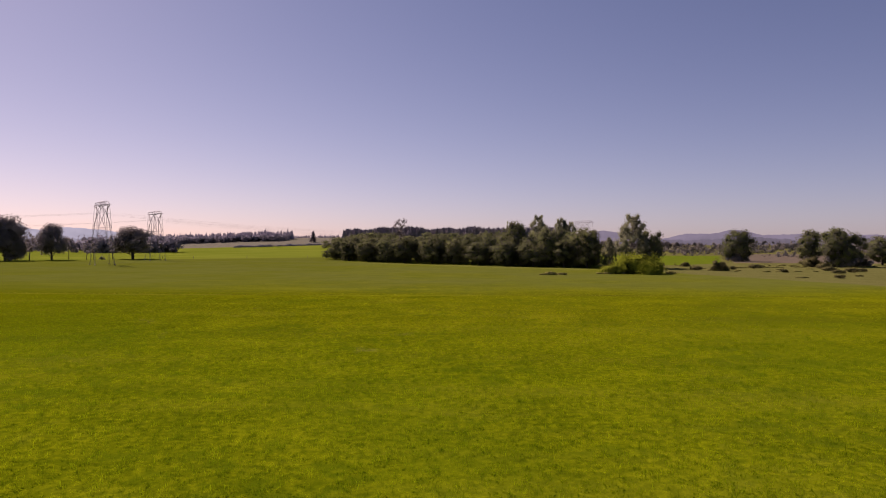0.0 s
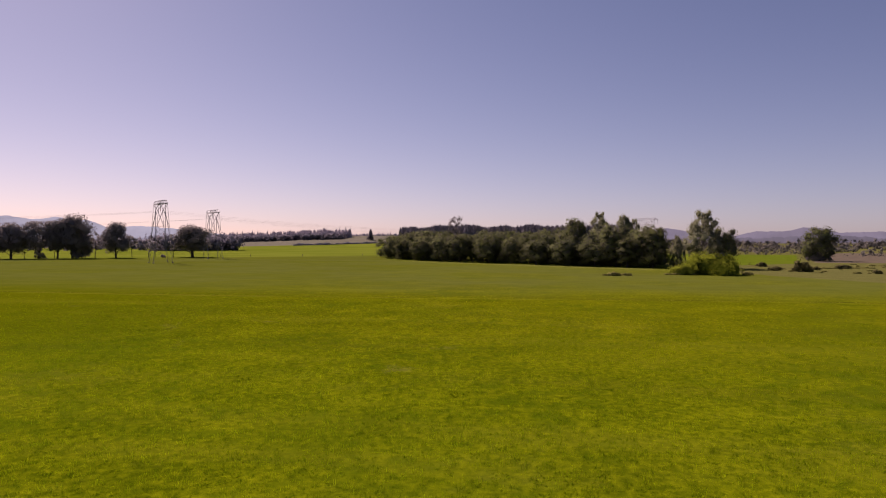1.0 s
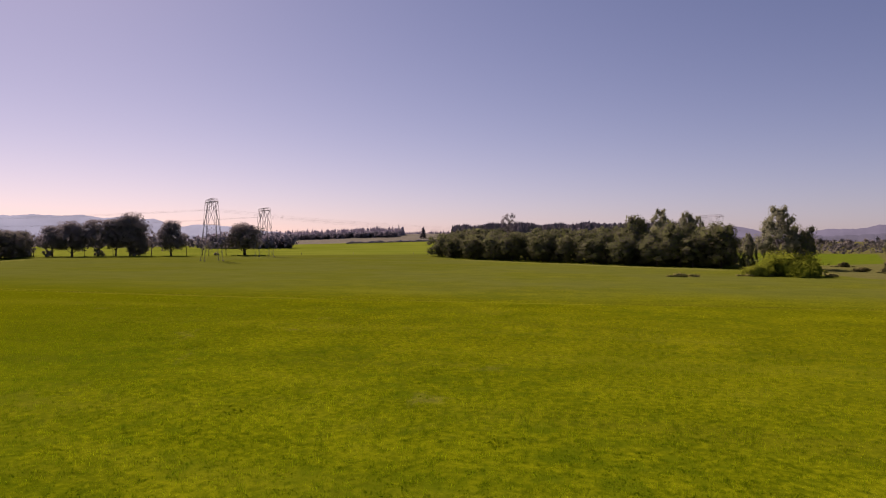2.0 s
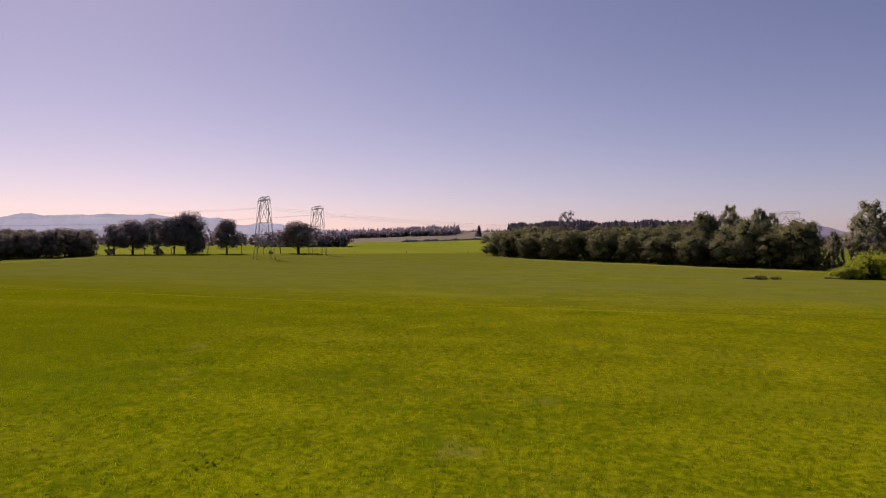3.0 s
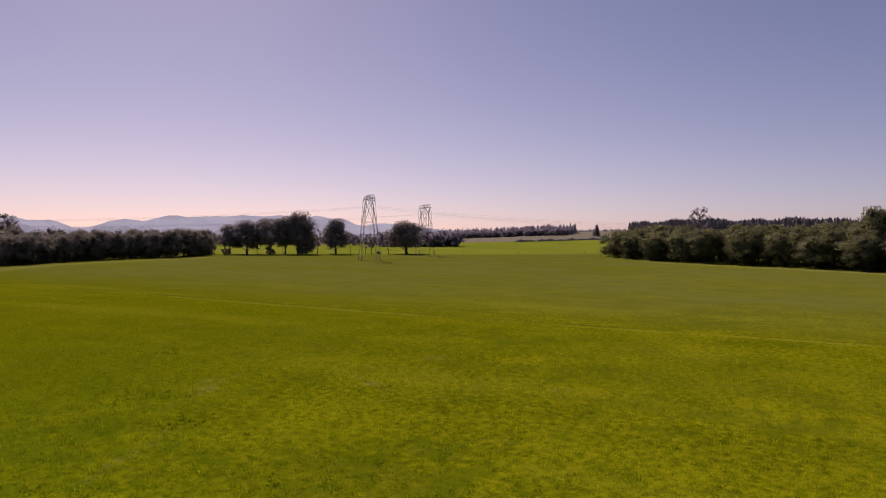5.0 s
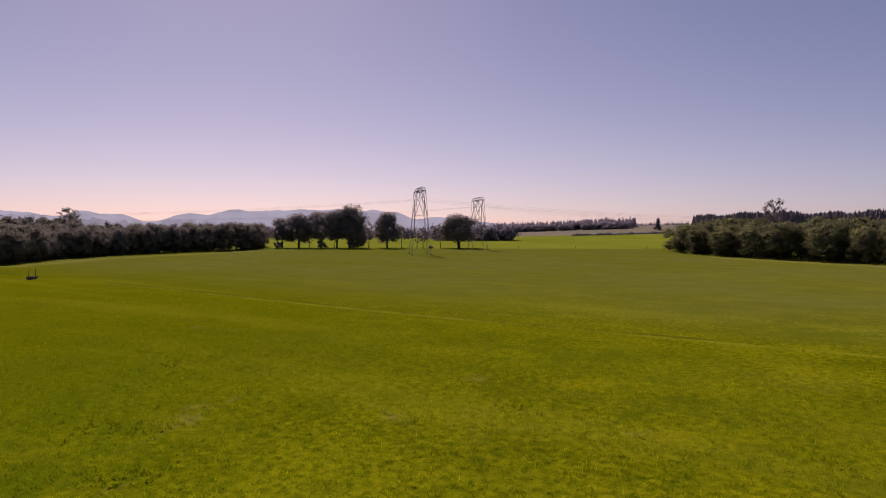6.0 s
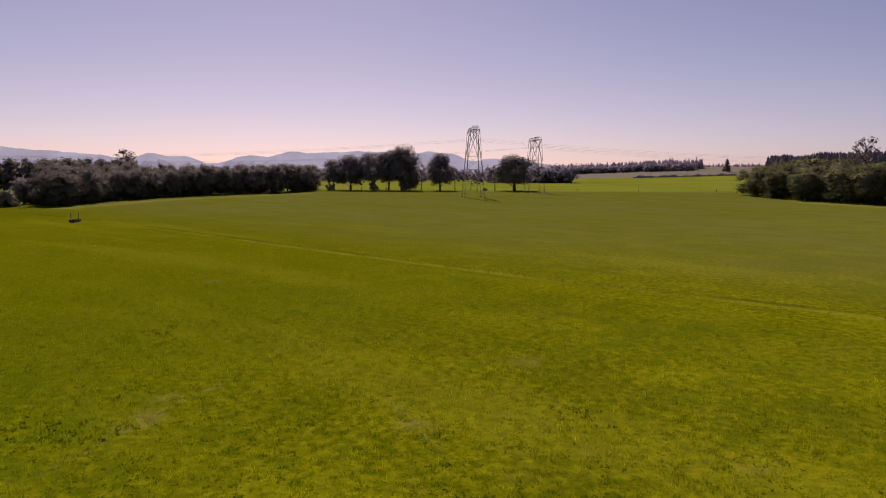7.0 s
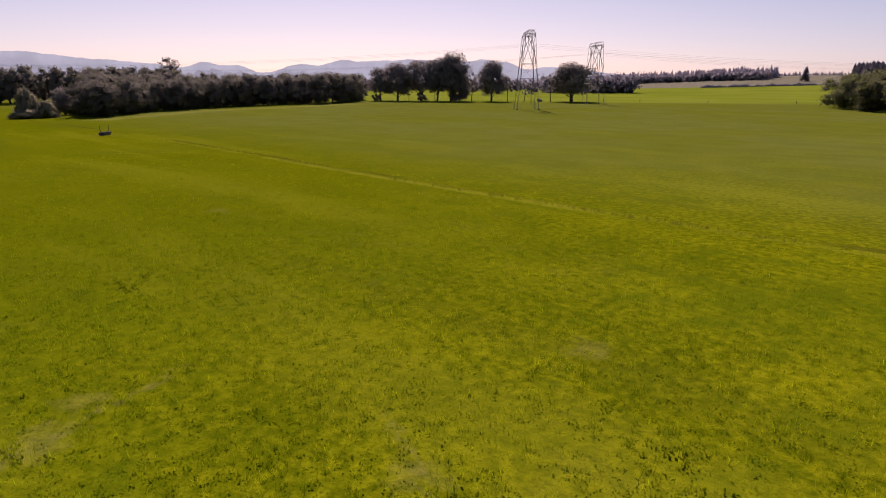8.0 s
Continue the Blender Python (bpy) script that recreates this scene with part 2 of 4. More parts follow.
BUSH_LEAF = leaf_material("bush_leaf", (0.075, 0.098, 0.01), (0.155, 0.185, 0.020), 0.7)
SHRUB_LEAF = leaf_material("shrub_leaf", (0.055, 0.055, 0.025), (0.095, 0.090, 0.038), 0.7)
BRAMBLE_LEAF = leaf_material("bramble_leaf", (0.100, 0.102, 0.032), (0.140, 0.138, 0.048), 0.9)
WILLOW_LEAF = leaf_material("willow_leaf", (0.100, 0.098, 0.076), (0.155, 0.152, 0.104), 0.8)
# far needles and leaves greyed and paled: distance haze painted into their colours
HAZED_FIR = leaf_material("hazed_fir", (0.115, 0.105, 0.125), (0.140, 0.130, 0.145), 0.6)
HAZED_FAR_FIR = leaf_material("hazed_far_fir", (0.22, 0.20, 0.225), (0.26, 0.24, 0.255), 0.9)
HAZED_BELT_LEAF = leaf_material("hazed_belt_leaf", (0.098, 0.096, 0.094), (0.116, 0.114, 0.104), 0.9)
HAZED_FAR_LEAF = leaf_material("hazed_far_leaf", (0.120, 0.115, 0.140), (0.130, 0.128, 0.145), 0.9)
GRASS = blade_material("grass_blade", 0.8, 1.72, 0.9)
HERB = blade_material("herb_leaf", 0.75, 1.4, 0.95)
WEED = blade_material("weed_leaf", 0.7, 1.15, 0.7)
TALL_GRASS = blade_material("tall_grass_blade", 0.9, 1.6, 0.8)
DRY_GRASS = leaf_material("seeding_grass", (0.12, 0.132, 0.01), (0.165, 0.172, 0.020), 0.5)
STEEL = plain_material("galvanised_steel", (0.17, 0.16, 0.17), (0.26, 0.25, 0.26), 0.8, 0.6, 0.35)
WIRE = plain_material("conductor", (0.22, 0.21, 0.23), (0.30, 0.29, 0.31), 0.5, 0.5, 0.5)
GLASS_DISC = plain_material("insulator_glaze", (0.12, 0.08, 0.06), (0.2, 0.14, 0.1), 4.0, 0.25)
POST_WOOD = plain_material("weathered_post", (0.07, 0.055, 0.045), (0.16, 0.135, 0.11), 4.0, 0.9, bump=0.3)
TUB_RIM = plain_material("dark_timber", (0.03, 0.026, 0.022), (0.07, 0.06, 0.05), 4.0, 0.9, bump=0.3)
BLACK_TUB = plain_material("black_rubber", (0.018, 0.018, 0.02), (0.045, 0.043, 0.045), 3.0, 0.6)
CONCRETE = plain_material("weathered_concrete", (0.12, 0.115, 0.105), (0.22, 0.21, 0.19), 3.0, 0.9, bump=0.2)
# hill colours and glow carry the airlight, palest on the sun's side
HILL_FAR = hazed_hill_material("hill_far", (0.265, 0.315, 0.37), 0.88)
HILL_MID = hazed_hill_material("hill_mid", (0.21, 0.25, 0.30), 0.8)
HILL_RIGHT = hazed_hill_material("hill_right", (0.145, 0.155, 0.20), 0.8)
HILL_NEAR = hazed_hill_material("hill_near", (0.10, 0.108, 0.135), 0.8)


# ---- mesh helpers ----
def ground_z(x, y):
    """Height of the land."""
    s = min(1.0, max(0.0, (-0.62 * x + 0.78 * y - 180.0) / 240.0))
    z = 1.5 * s * s * (3 - 2 * s)
    d = math.hypot(x, y - 60.0)
    s = min(1.0, max(0.0, (d - 420.0) / 700.0))
    z += 4.5 * s * s * (3 - 2 * s)
    a, b = -0.225 * x + 0.974 * y, 0.974 * x + 0.225 * y
    z += 15.0 * math.exp(-((a - 1010.0) / 190.0) ** 2 - (b / 260.0) ** 2)
    return z


def mesh_of(name, verts, faces, mats, smooth=False, slots=None, normals=None):
    me = bpy.data.meshes.new(name)
    me.from_pydata([tuple(v) for v in verts], [], faces)
    for k in mats:
        me.materials.append(k)
    if slots is not None:
        me.polygons.foreach_set("material_index", slots)
    if smooth:
        me.polygons.foreach_set("use_smooth", [True] * len(me.polygons))
    me.update()
    if normals is not None:
        me.normals_split_custom_set_from_vertices([tuple(n) for n in normals])
    return me


def part(name, me, parent, label=""):
    ob = new(name, me)
    ob.parent = parent
    if label:
        tagged(ob, label)
    return ob


def tube(verts, faces, a, b, ra, rb, n=6):
    """Add a tapered stick from a to b."""
    a, b = Vector(a), Vector(b)
    q = (b - a).to_track_quat("Z", "Y")
    base = len(verts)
    for c, r in ((a, ra), (b, rb)):
        for k in range(n):
            w = 2 * math.pi * k / n
            verts.append(c + q @ Vector((math.cos(w) * r, math.sin(w) * r, 0)))
    for k in range(n):
        l = (k + 1) % n
        faces.append((base + k, base + l, base + n + l, base + n + k))
    faces.append(tuple(base + n - 1 - k for k in range(n)))
    faces.append(tuple(base + n + k for k in range(n)))


ICO = bmesh.new()
bmesh.ops.create_icosphere(ICO, subdivisions=1, radius=1.0)
ICO_V = np.array([v.co[:] for v in ICO.verts])
ICO_F = [tuple(v.index for v in f.verts) for f in ICO.faces]
ICO.free()


def foliage(verts, faces, normals, lobes, rng, leaves, size, core=0.72, low=-0.8):
    """Lobes of leaves: a rough inner mass in each, and many loose leaf sprays round it. The sprays are shaded as parts of their rounded lobe."""
    spread = np.ptp([c for c, _ in lobes], axis=0)
    heart = np.mean([c for c, _ in lobes], axis=0) - np.array((0, 0, 0.12 * spread[2]))
    reach = 0.5 * np.max(spread) + 1e-3
    for c, r in lobes:
        c, r = np.array(c), np.array(r)
        lift = (c - heart) / reach
        if core:
            for tri in ICO_F:
                base = len(verts)
                v = ICO_V[list(tri)] * (core * (1 + 0.45 * (rng.random((3, 1)) - 0.5)))
                verts.extend(c + v * r)
                shade = 0.28 * ICO_V[list(tri)] + 1.3 * lift
                normals.extend(shade / np.linalg.norm(shade, axis=1)[:, None])
                faces.append((base, base + 1, base + 2))
        n = max(8, int(1.05 * leaves * (r[0] * r[1] * r[2]) ** (2 / 3)))
        d = rng.normal(size=(n * 2, 3))
        d /= np.linalg.norm(d, axis=1)[:, None]
        d = d[d[:, 2] > low][:n]
        for k in d:
            p = c + k * r * (0.5 + 0.68 * rng.random() ** 0.7)
            nn = k + rng.normal(size=3) * 0.5
            nn /= np.linalg.norm(nn)
            u = np.cross(nn, rng.normal(size=3))
            u /= np.linalg.norm(u) + 1e-6
            w = np.cross(nn, u)
            s = size * (0.65 + 0.95 * rng.random())
            base = len(verts)
            verts.extend((p - u * s, p - w * s * 0.55 + nn * s * 0.15, p + u * s, p + w * s * 0.6 + nn * s * 0.1))
            faces.append((base, base + 1, base + 2, base + 3))
            shade = 0.28 * k + 1.3 * lift + 0.08 * nn
            shade /= np.linalg.norm(shade) + 1e-6
            normals.extend((shade, shade, shade, shade))


def tree_thing(name, label, category, trunk, crown, bark, leaf, group=""):
    """An Empty at the foot with a trunk and a crown."""
    root = new(name)
    tagged(root, label, category, group)
    part("trunk", mesh_of("trunk", *trunk, [bark], True), root)
    part("crown", mesh_of("crown", crown[0], crown[1], [leaf], True, normals=crown[2] if len(crown) > 2 else None), root)
    return root


def broadleaf(seed, h, w, clear, lobes=20, leaves=9.0, size=0.5, trunk_r=0.45, squash=0.8, forked=True, core=0.66, belly=0.42):
    """Trunk and crown arrays: a domed crown of height h and width w that starts at the height clear."""
    rng = np.random.default_rng(seed)
    tv, tf, cv, cf, cn = [], [], [], [], []
    top = h * 0.62
    bend = rng.normal(size=2) * 0.03 * h
    tube(tv, tf, (0, 0, -0.3), (bend[0] * 0.4, bend[1] * 0.4, top * 0.5), trunk_r * 1.25, trunk_r * 0.8, 8)
    tube(tv, tf, (bend[0] * 0.4, bend[1] * 0.4, top * 0.5), (bend[0], bend[1], top), trunk_r * 0.8, trunk_r * 0.4, 7)
    spots = []
    ch = h - clear
    for k in range(lobes):
        u = (k + 0.5) / lobes
        z = clear + ch * (0.12 + 0.80 * u)
        env = math.sqrt(max(0.05, 1 - ((z - clear - ch * belly) / (ch * 0.62)) ** 2))
        a = k * 2.4 + rng.random() * 0.8
        rad = w * 0.5 * env * (0.25 + 0.6 * rng.random())
        r = w * (0.10 + 0.11 * rng.random()) * (0.75 + 0.35 * env)
        spots.append(((math.cos(a) * rad, math.sin(a) * rad, z - r * 0.15), (r, r, r * squash)))
    if forked:
        for (x, y, z), r in spots[::3]:
            z0 = max(clear * 0.6, min(top * 0.9, z - 0.35 * h * rng.random() - 1.0))
            tube(tv, tf, (bend[0] * z0 / top, bend[1] * z0 / top, z0), (x, y, z), trunk_r * 0.35, trunk_r * 0.1, 5)
    foliage(cv, cf, cn, spots, rng, leaves, size, core=core)
    return (tv, tf), (cv, cf, cn)


def columnar(seed, h, w, clear, leaves=7.0, size=0.45, trunk_r=0.35, n=26):
    """A tall, loose, feathery tree such as a cottonwood."""
    rng = np.random.default_rng(seed)
    tv, tf, cv, cf, cn = [], [], [], [], []
    tube(tv, tf, (0, 0, -0.3), (0.1, 0, h * 0.55), trunk_r, trunk_r * 0.6, 7)
    tube(tv, tf, (0.1, 0, h * 0.55), (0, 0.2, h * 0.95), trunk_r * 0.6, 0.05, 6)
    spots = []
    for k in range(n):
        u = (k + 0.5) / n
        z = clear + (h - clear) * u
        env = (1 - 0.97 * u) ** 0.45 * min(1.0, 0.75 + 1.0 * u)
        a = k * 2.4 + rng.random()
        rad = w * 0.5 * env * (0.3 + 0.7 * rng.random())
        r = w * (0.07 + 0.07 * rng.random()) * (0.6 + 0.5 * env)
        spots.append(((math.cos(a) * rad, math.sin(a) * rad, z), (r * 0.78, r * 0.78, r * 1.7)))
        tube(tv, tf, (0, 0, max(0.5, z - 0.7 * rad - 0.8)), (math.cos(a) * rad, math.sin(a) * rad, z), 0.09, 0.03, 4)
    foliage(cv, cf, cn, spots, rng, leaves, size, core=0.62)
    return (tv, tf), (cv, cf, cn)


def shrub(seed, h, w, lobes=9, leaves=14.0, size=0.3):
    """A low bush: stems and a mound of leaves."""
    rng = np.random.default_rng(seed)
    tv, tf, cv, cf, cn, spots = [], [], [], [], [], []
    for k in range(lobes):
        a, rad = k * 2.4 + rng.random(), w * 0.5 * math.sqrt((k + 0.3) / lobes) * 0.8
        r = w * (0.11 + 0.09 * rng.random())
        z = max(r * 0.45, (h - r) * (1 - 0.75 * (rad / (w * 0.5)) ** 2) * (0.25 + 0.75 * rng.random()))
        spots.append(((math.cos(a) * rad, math.sin(a) * rad, z), (r, r, min(r, h * 0.4))))
        tube(tv, tf, (math.cos(a) * rad * 0.2, math.sin(a) * rad * 0.2, -0.1), (math.cos(a) * rad, math.sin(a) * rad, z), 0.09, 0.04, 5)
    foliage(cv, cf, cn, spots, rng, leaves, size, low=-0.95)
    return (tv, tf), (cv, cf, cn)


# ---- land ----
def build_ground():
    verts, faces = [(0, 60, 0)], []
    rings = [2.0 * 1.085 ** k for k in range(96)]
    seg = 144
    for r in rings:
        for k in range(seg):
            a = 2 * math.pi * k / seg
            x, y = r * math.sin(a), 60 + r * math.cos(a)
            verts.append((x, y, ground_z(x, y)))
    for k in range(seg):
        faces.append((0, 1 + (k + 1) % seg, 1 + k))
    for j in range(len(rings) - 1):
        for k in range(seg):
            l = (k + 1) % seg
            a, b = 1 + j * seg, 1 + (j + 1) * seg
            faces.append((a + k, a + l, b + l, b + k))
    ob = new("ground", mesh_of("ground", verts, faces, [GROUND], True))
    return tagged(ob, "wide green pasture, duller meadow and crop fields", "field", kind="structure")


build_ground()


def build_hills(name, mat, dist, bumps, floor_h, label, seed, first, last, rough=0.035):
    """A ridge of hills far off: heights in degrees over azimuths in degrees to the left of +y."""
    rng = random.Random(seed)
    phase = [rng.random() * 6.28 for _ in range(6)]
    verts, faces = [], []
    n = 700
    for k in range(n + 1):
        a = first + (last - first) * k / n
        e = floor_h + sum(hh * math.exp(-((a - c) / s) ** 2) for c, s, hh in bumps)
        e += rough * sum(math.sin(a * f + p) / (1 + 0.25 * j) for j, (f, p) in enumerate(zip((0.9, 2.1, 3.7, 6.1, 11.0, 19.0), phase)))
        z = 9.0 + dist * math.tan(radians(max(e, 0.02)))
        c, s = math.sin(radians(-a)), math.cos(radians(-a))
        for f, zz in ((0.93, 0.0), (0.985, 0.62 * z), (1.0, z), (1.04, z * 0.7)):
            verts.append((c * dist * f, 60 + s * dist * f, zz))
    for k in range(n):
        for j in range(3):
            a = 4 * k + j
            faces.append((a, a + 1, a + 5, a + 4))
    ob = new(name, mesh_of(name, verts, faces, [mat], True))
    return tagged(ob, label, "hills", kind="structure")


LEFT_BUMPS = [(88, 5, 1.81), (82, 4.5, 0.78), (76.5, 4.0, 1.29), (71, 3.6, 0.83), (67, 2.6, 0.48), (64.0, 1.3, 0.84), (61.5, 1.5, 0.76), (56.6, 2.0, 0.87), (53.0, 1.9, 1.1), (50, 2.2, 0.97), (46.8, 2.3, 1.13), (43.5, 2.2, 1.19), (40.4, 1.6, 1.15), (38.4, 1.1, 0.76), (35.6, 2.4, 0.56), (32.5, 2.6, 0.48), (29, 3, 0.07)]
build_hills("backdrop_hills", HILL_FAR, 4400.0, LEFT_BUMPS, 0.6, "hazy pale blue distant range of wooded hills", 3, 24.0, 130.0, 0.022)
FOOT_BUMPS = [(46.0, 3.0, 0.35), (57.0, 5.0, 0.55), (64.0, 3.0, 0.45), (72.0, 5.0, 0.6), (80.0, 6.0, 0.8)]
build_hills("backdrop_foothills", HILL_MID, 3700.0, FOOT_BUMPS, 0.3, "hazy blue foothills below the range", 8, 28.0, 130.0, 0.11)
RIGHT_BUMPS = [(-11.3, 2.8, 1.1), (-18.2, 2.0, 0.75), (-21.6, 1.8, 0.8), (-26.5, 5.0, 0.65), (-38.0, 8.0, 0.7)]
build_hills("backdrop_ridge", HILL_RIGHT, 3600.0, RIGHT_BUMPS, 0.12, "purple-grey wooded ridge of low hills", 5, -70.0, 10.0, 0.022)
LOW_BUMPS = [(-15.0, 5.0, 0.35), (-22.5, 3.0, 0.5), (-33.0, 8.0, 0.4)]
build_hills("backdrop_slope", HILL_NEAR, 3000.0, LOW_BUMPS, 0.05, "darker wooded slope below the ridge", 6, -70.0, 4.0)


# ---- trees ----
def proto_set(name, label, category, made, bark, leaf, group=""):
    """Prototypes, one for each pair of trunk and crown arrays; the first uses of them are moved into place."""
    return [tree_thing(name, label, category, t, c, bark, leaf, group) for t, c in made]


class Stock:
    """Gives out trees of one kind: each prototype itself first, then copies of it."""

    def __init__(self, protos):
        self.protos, self.used = protos, [False] * len(protos)

    def put(self, i, x, y, h=1.0, w=None, turn=0.0):
        w = h if w is None else w
        m = pose(x, y, ground_z(x, y), 0, 0, turn) @ Matrix.Diagonal((w, w, h, 1))
        if self.used[i]:
            ob = copy_thing(self.protos[i], m)
            ob.matrix_basis = m
            return ob
        self.used[i] = True
        self.protos[i].matrix_basis = m
        return self.protos[i]


def unit(make, h):
    """Arrays of a tree divided by its height, so that scale is height in metres."""
    (tv, tf), (cv, cf, cn) = make
    return ([Vector(v) / h for v in tv], tf), ([np.array(v) / h for v in cv], cf, cn)


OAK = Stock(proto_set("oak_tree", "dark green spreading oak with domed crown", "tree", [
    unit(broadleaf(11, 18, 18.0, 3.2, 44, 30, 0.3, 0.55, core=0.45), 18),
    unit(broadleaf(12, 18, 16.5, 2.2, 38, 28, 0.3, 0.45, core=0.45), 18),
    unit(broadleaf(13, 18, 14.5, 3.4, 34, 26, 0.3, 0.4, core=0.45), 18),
    unit(broadleaf(14, 18, 16.0, 0.6, 44, 30, 0.3, 0.5, core=0.45), 18)], BARK, HAZED_OAK_LEAF, "oaks along the field edge"))
SAPLING = Stock(proto_set("young_tree", "slender young broadleaf tree at the field edge", "tree", [
    unit(broadleaf(21, 11, 5.0, 2.6, 11, 11, 0.35, 0.16), 11),
    unit(broadleaf(22, 11, 6.0, 3.4, 10, 11, 0.35, 0.16), 11)], BARK, HAZED_OAK_LEAF, "young trees along the field edge"))
FRONT_TREES = [unit(broadleaf(31 + k, 14, 12.0 + 1.5 * (k % 3), 0.0, 28, 36, 0.22, 0.3, forked=False, core=0.6, belly=0.52), 14) for k in range(5)]
INNER_TREES = [unit(broadleaf(36 + k, 14, 12.5 + 1.5 * k, 1.0, 22, 12, 0.36, 0.3, forked=False), 14) for k in range(3)]
WOOD = Stock(proto_set("wood_tree", "dense dark green broadleaf tree at a wood's edge", "tree", FRONT_TREES, BARK, WOOD_LEAF, "trees of the wood"))
BACK = Stock(proto_set("wood_tree", "dense dark green broadleaf tree inside a wood", "tree", INNER_TREES, BARK, WOOD_LEAF, "trees of the wood"))
COPSE = Stock(proto_set("copse_tree", "hazy brownish green tree in the long copse's edge", "tree", FRONT_TREES, BARK, HAZED_COPSE_LEAF, "trees of the long copse"))
COPSE_BACK = Stock(proto_set("copse_tree", "hazy brownish green tree inside the long copse", "tree", INNER_TREES, BARK, HAZED_COPSE_LEAF, "trees of the long copse"))
POPLAR = Stock(proto_set("cottonwood_tree", "tall pale grey-green feathery cottonwood", "tree", [
    unit(columnar(41, 22, 12.0, 0.5, 44, 0.2, n=74), 22), unit(columnar(42, 22, 14.0, 1.0, 44, 0.2, n=74), 22)], PALE_BARK, POPLAR_LEAF))
BUSH = Stock(proto_set("bush", "sunlit yellow-green leafy bush", "bush", [unit(shrub(51, 6.5, 14.0, 30, 60, 0.18), 6.5)], BARK, BUSH_LEAF))
SHRUB = Stock(proto_set("shrub", "low brownish green shrub in the rough meadow", "shrub", [
    unit(shrub(61, 4, 6.5, 14, 22, 0.25), 4), unit(shrub(62, 3, 6.0, 12, 24, 0.22), 3)], BARK, SHRUB_LEAF, "shrubs in the meadow"))
WILLOW = Stock(proto_set("willow_bush", "pale grey-green willow bush", "bush", [unit(shrub(71, 7, 9.0, 30, 40, 0.22), 7)], BARK, WILLOW_LEAF))

# row of oaks and young trees behind the meadow
for i, x, y, h, w, a in [(2, -249, 281, 15.5, 15, 0), (1, -242.5, 286, 17.3, 19, 40), (2, -233.5, 292.5, 18.8, 21, 90), (0, -222, 301, 21.4, 18.0, 20),
                         (1, -206.5, 312, 18.2, 16.5, 200), (0, -177, 333.3, 17.0, 21.5, 130)]:
    OAK.put(i, x, y, h, w, a)
OAK.put(2, -227.0, 297.0, 19.2, 16.0, 150)
OAK.put(3, -218.8, 303.4, 13.5, 10.5, 60)
for i, x, y, h, a in [(0, -214, 306.5, 13.5, 10), (1, -200.5, 316.3, 12, 60), (0, -194.3, 320.8, 9.8, 0), (1, -191.8, 322.7, 8.8, 90), (0, -184.7, 327.8, 12.8, 200),
                      (1, -228, 296.5, 9, 33), (0, -238, 289, 8.5, 77), (1, -217.8, 303.5, 8, 140), (0, -256, 277, 11, 12)]:
    SAPLING.put(i, x, y, h, h, a)

HEDGE = Stock(proto_set("hedge_shrub", "dark green shrub under the oaks at the field edge", "shrub", [
    unit(shrub(81, 4, 6.0, 12, 22, 0.28), 4), unit(shrub(82, 5, 5.0, 12, 22, 0.28), 5)], BARK, HAZED_OAK_LEAF, "shrubs under the oaks"))
for i, x, y, h, w, a in [(1, -250, 279, 5.5, 5.5, 0), (1, -232.5, 292, 6.0, 5.5, 90), (1, -220, 301.5, 6.5, 7.0, 10), (0, -188, 324, 2.0, 2.2, 190), (0, -258, 275, 4.5, 4.0, 5)]:
    HEDGE.put(i, x, y, h, w, a)

# wood in the middle of the view: a front edge and rows behind it
rng = random.Random(5)
FRONT = [(-74, 352), (-63, 331), (-51, 320), (-36, 309), (-17, 297), (2, 288), (20, 272), (35, 265), (47, 257)]


def along_line(line, step):
    """Points at even steps along a line of corners."""
    pts, left = [], 0.0
    for (ax, ay), (bx, by) in zip(line, line[1:]):
        n = math.hypot(bx - ax, by - ay)
        s = left
        while s < n:
            pts.append((ax + (bx - ax) * s / n, ay + (by - ay) * s / n))
            s += step
        left = s - n
    return pts


for row in range(5):
    for x, y in along_line(FRONT, 13.5 if row == 0 else 10.0):
        k = row * 8.5
        px, py = x + 0.30 * k + rng.uniform(-1.5, 1.5), y + 4.0 + 0.95 * k + rng.uniform(-1.5, 1.5)
        h = rng.uniform(9.6, 13.2) + 0.75 * row
        w, turn, i = h * (rng.uniform(1.05, 1.5) if row == 0 else rng.uniform(0.9, 1.25)), rng.uniform(0, 360), rng.randrange(15)
        if row < 2:
            WOOD.put(i % 5, px, py, h, w, turn)
        else:
            BACK.put(i % 3, px, py, h, w, turn)
for x, y in along_line([(48, 268), (48, 310)], 9.0):
    h = rng.uniform(11, 13)
    WOOD.put(rng.randrange(5), x, y, h, h, rng.uniform(0, 360))
for i, x, y, h, w, a in [(0, 21.5, 296, 20.0, 16.0, 75), (2, 17.5, 290, 13.5, 12.0, 30), (3, 48, 262, 16.0, 15.5, 15), (1, 36, 272, 16.5, 15.0, 15)]:
    tagged(WOOD.put(i, x, y, h, w, a), "tall dark broadleaf tree rising out of the wood", "tree", "trees of the wood")
POPLAR.put(0, 46.1, 447.0, 27.6, 42, 0)
POPLAR.put(1, 61.0, 445.0, 25.2, 30, 70)
POPLAR.put(0, 67.5, 444.0, 23.2, 24, 200)

# long wood on the left
LEFT = [(-205, 143), (-219, 160), (-228, 178), (-237, 200), (-239, 225), (-240, 249)]
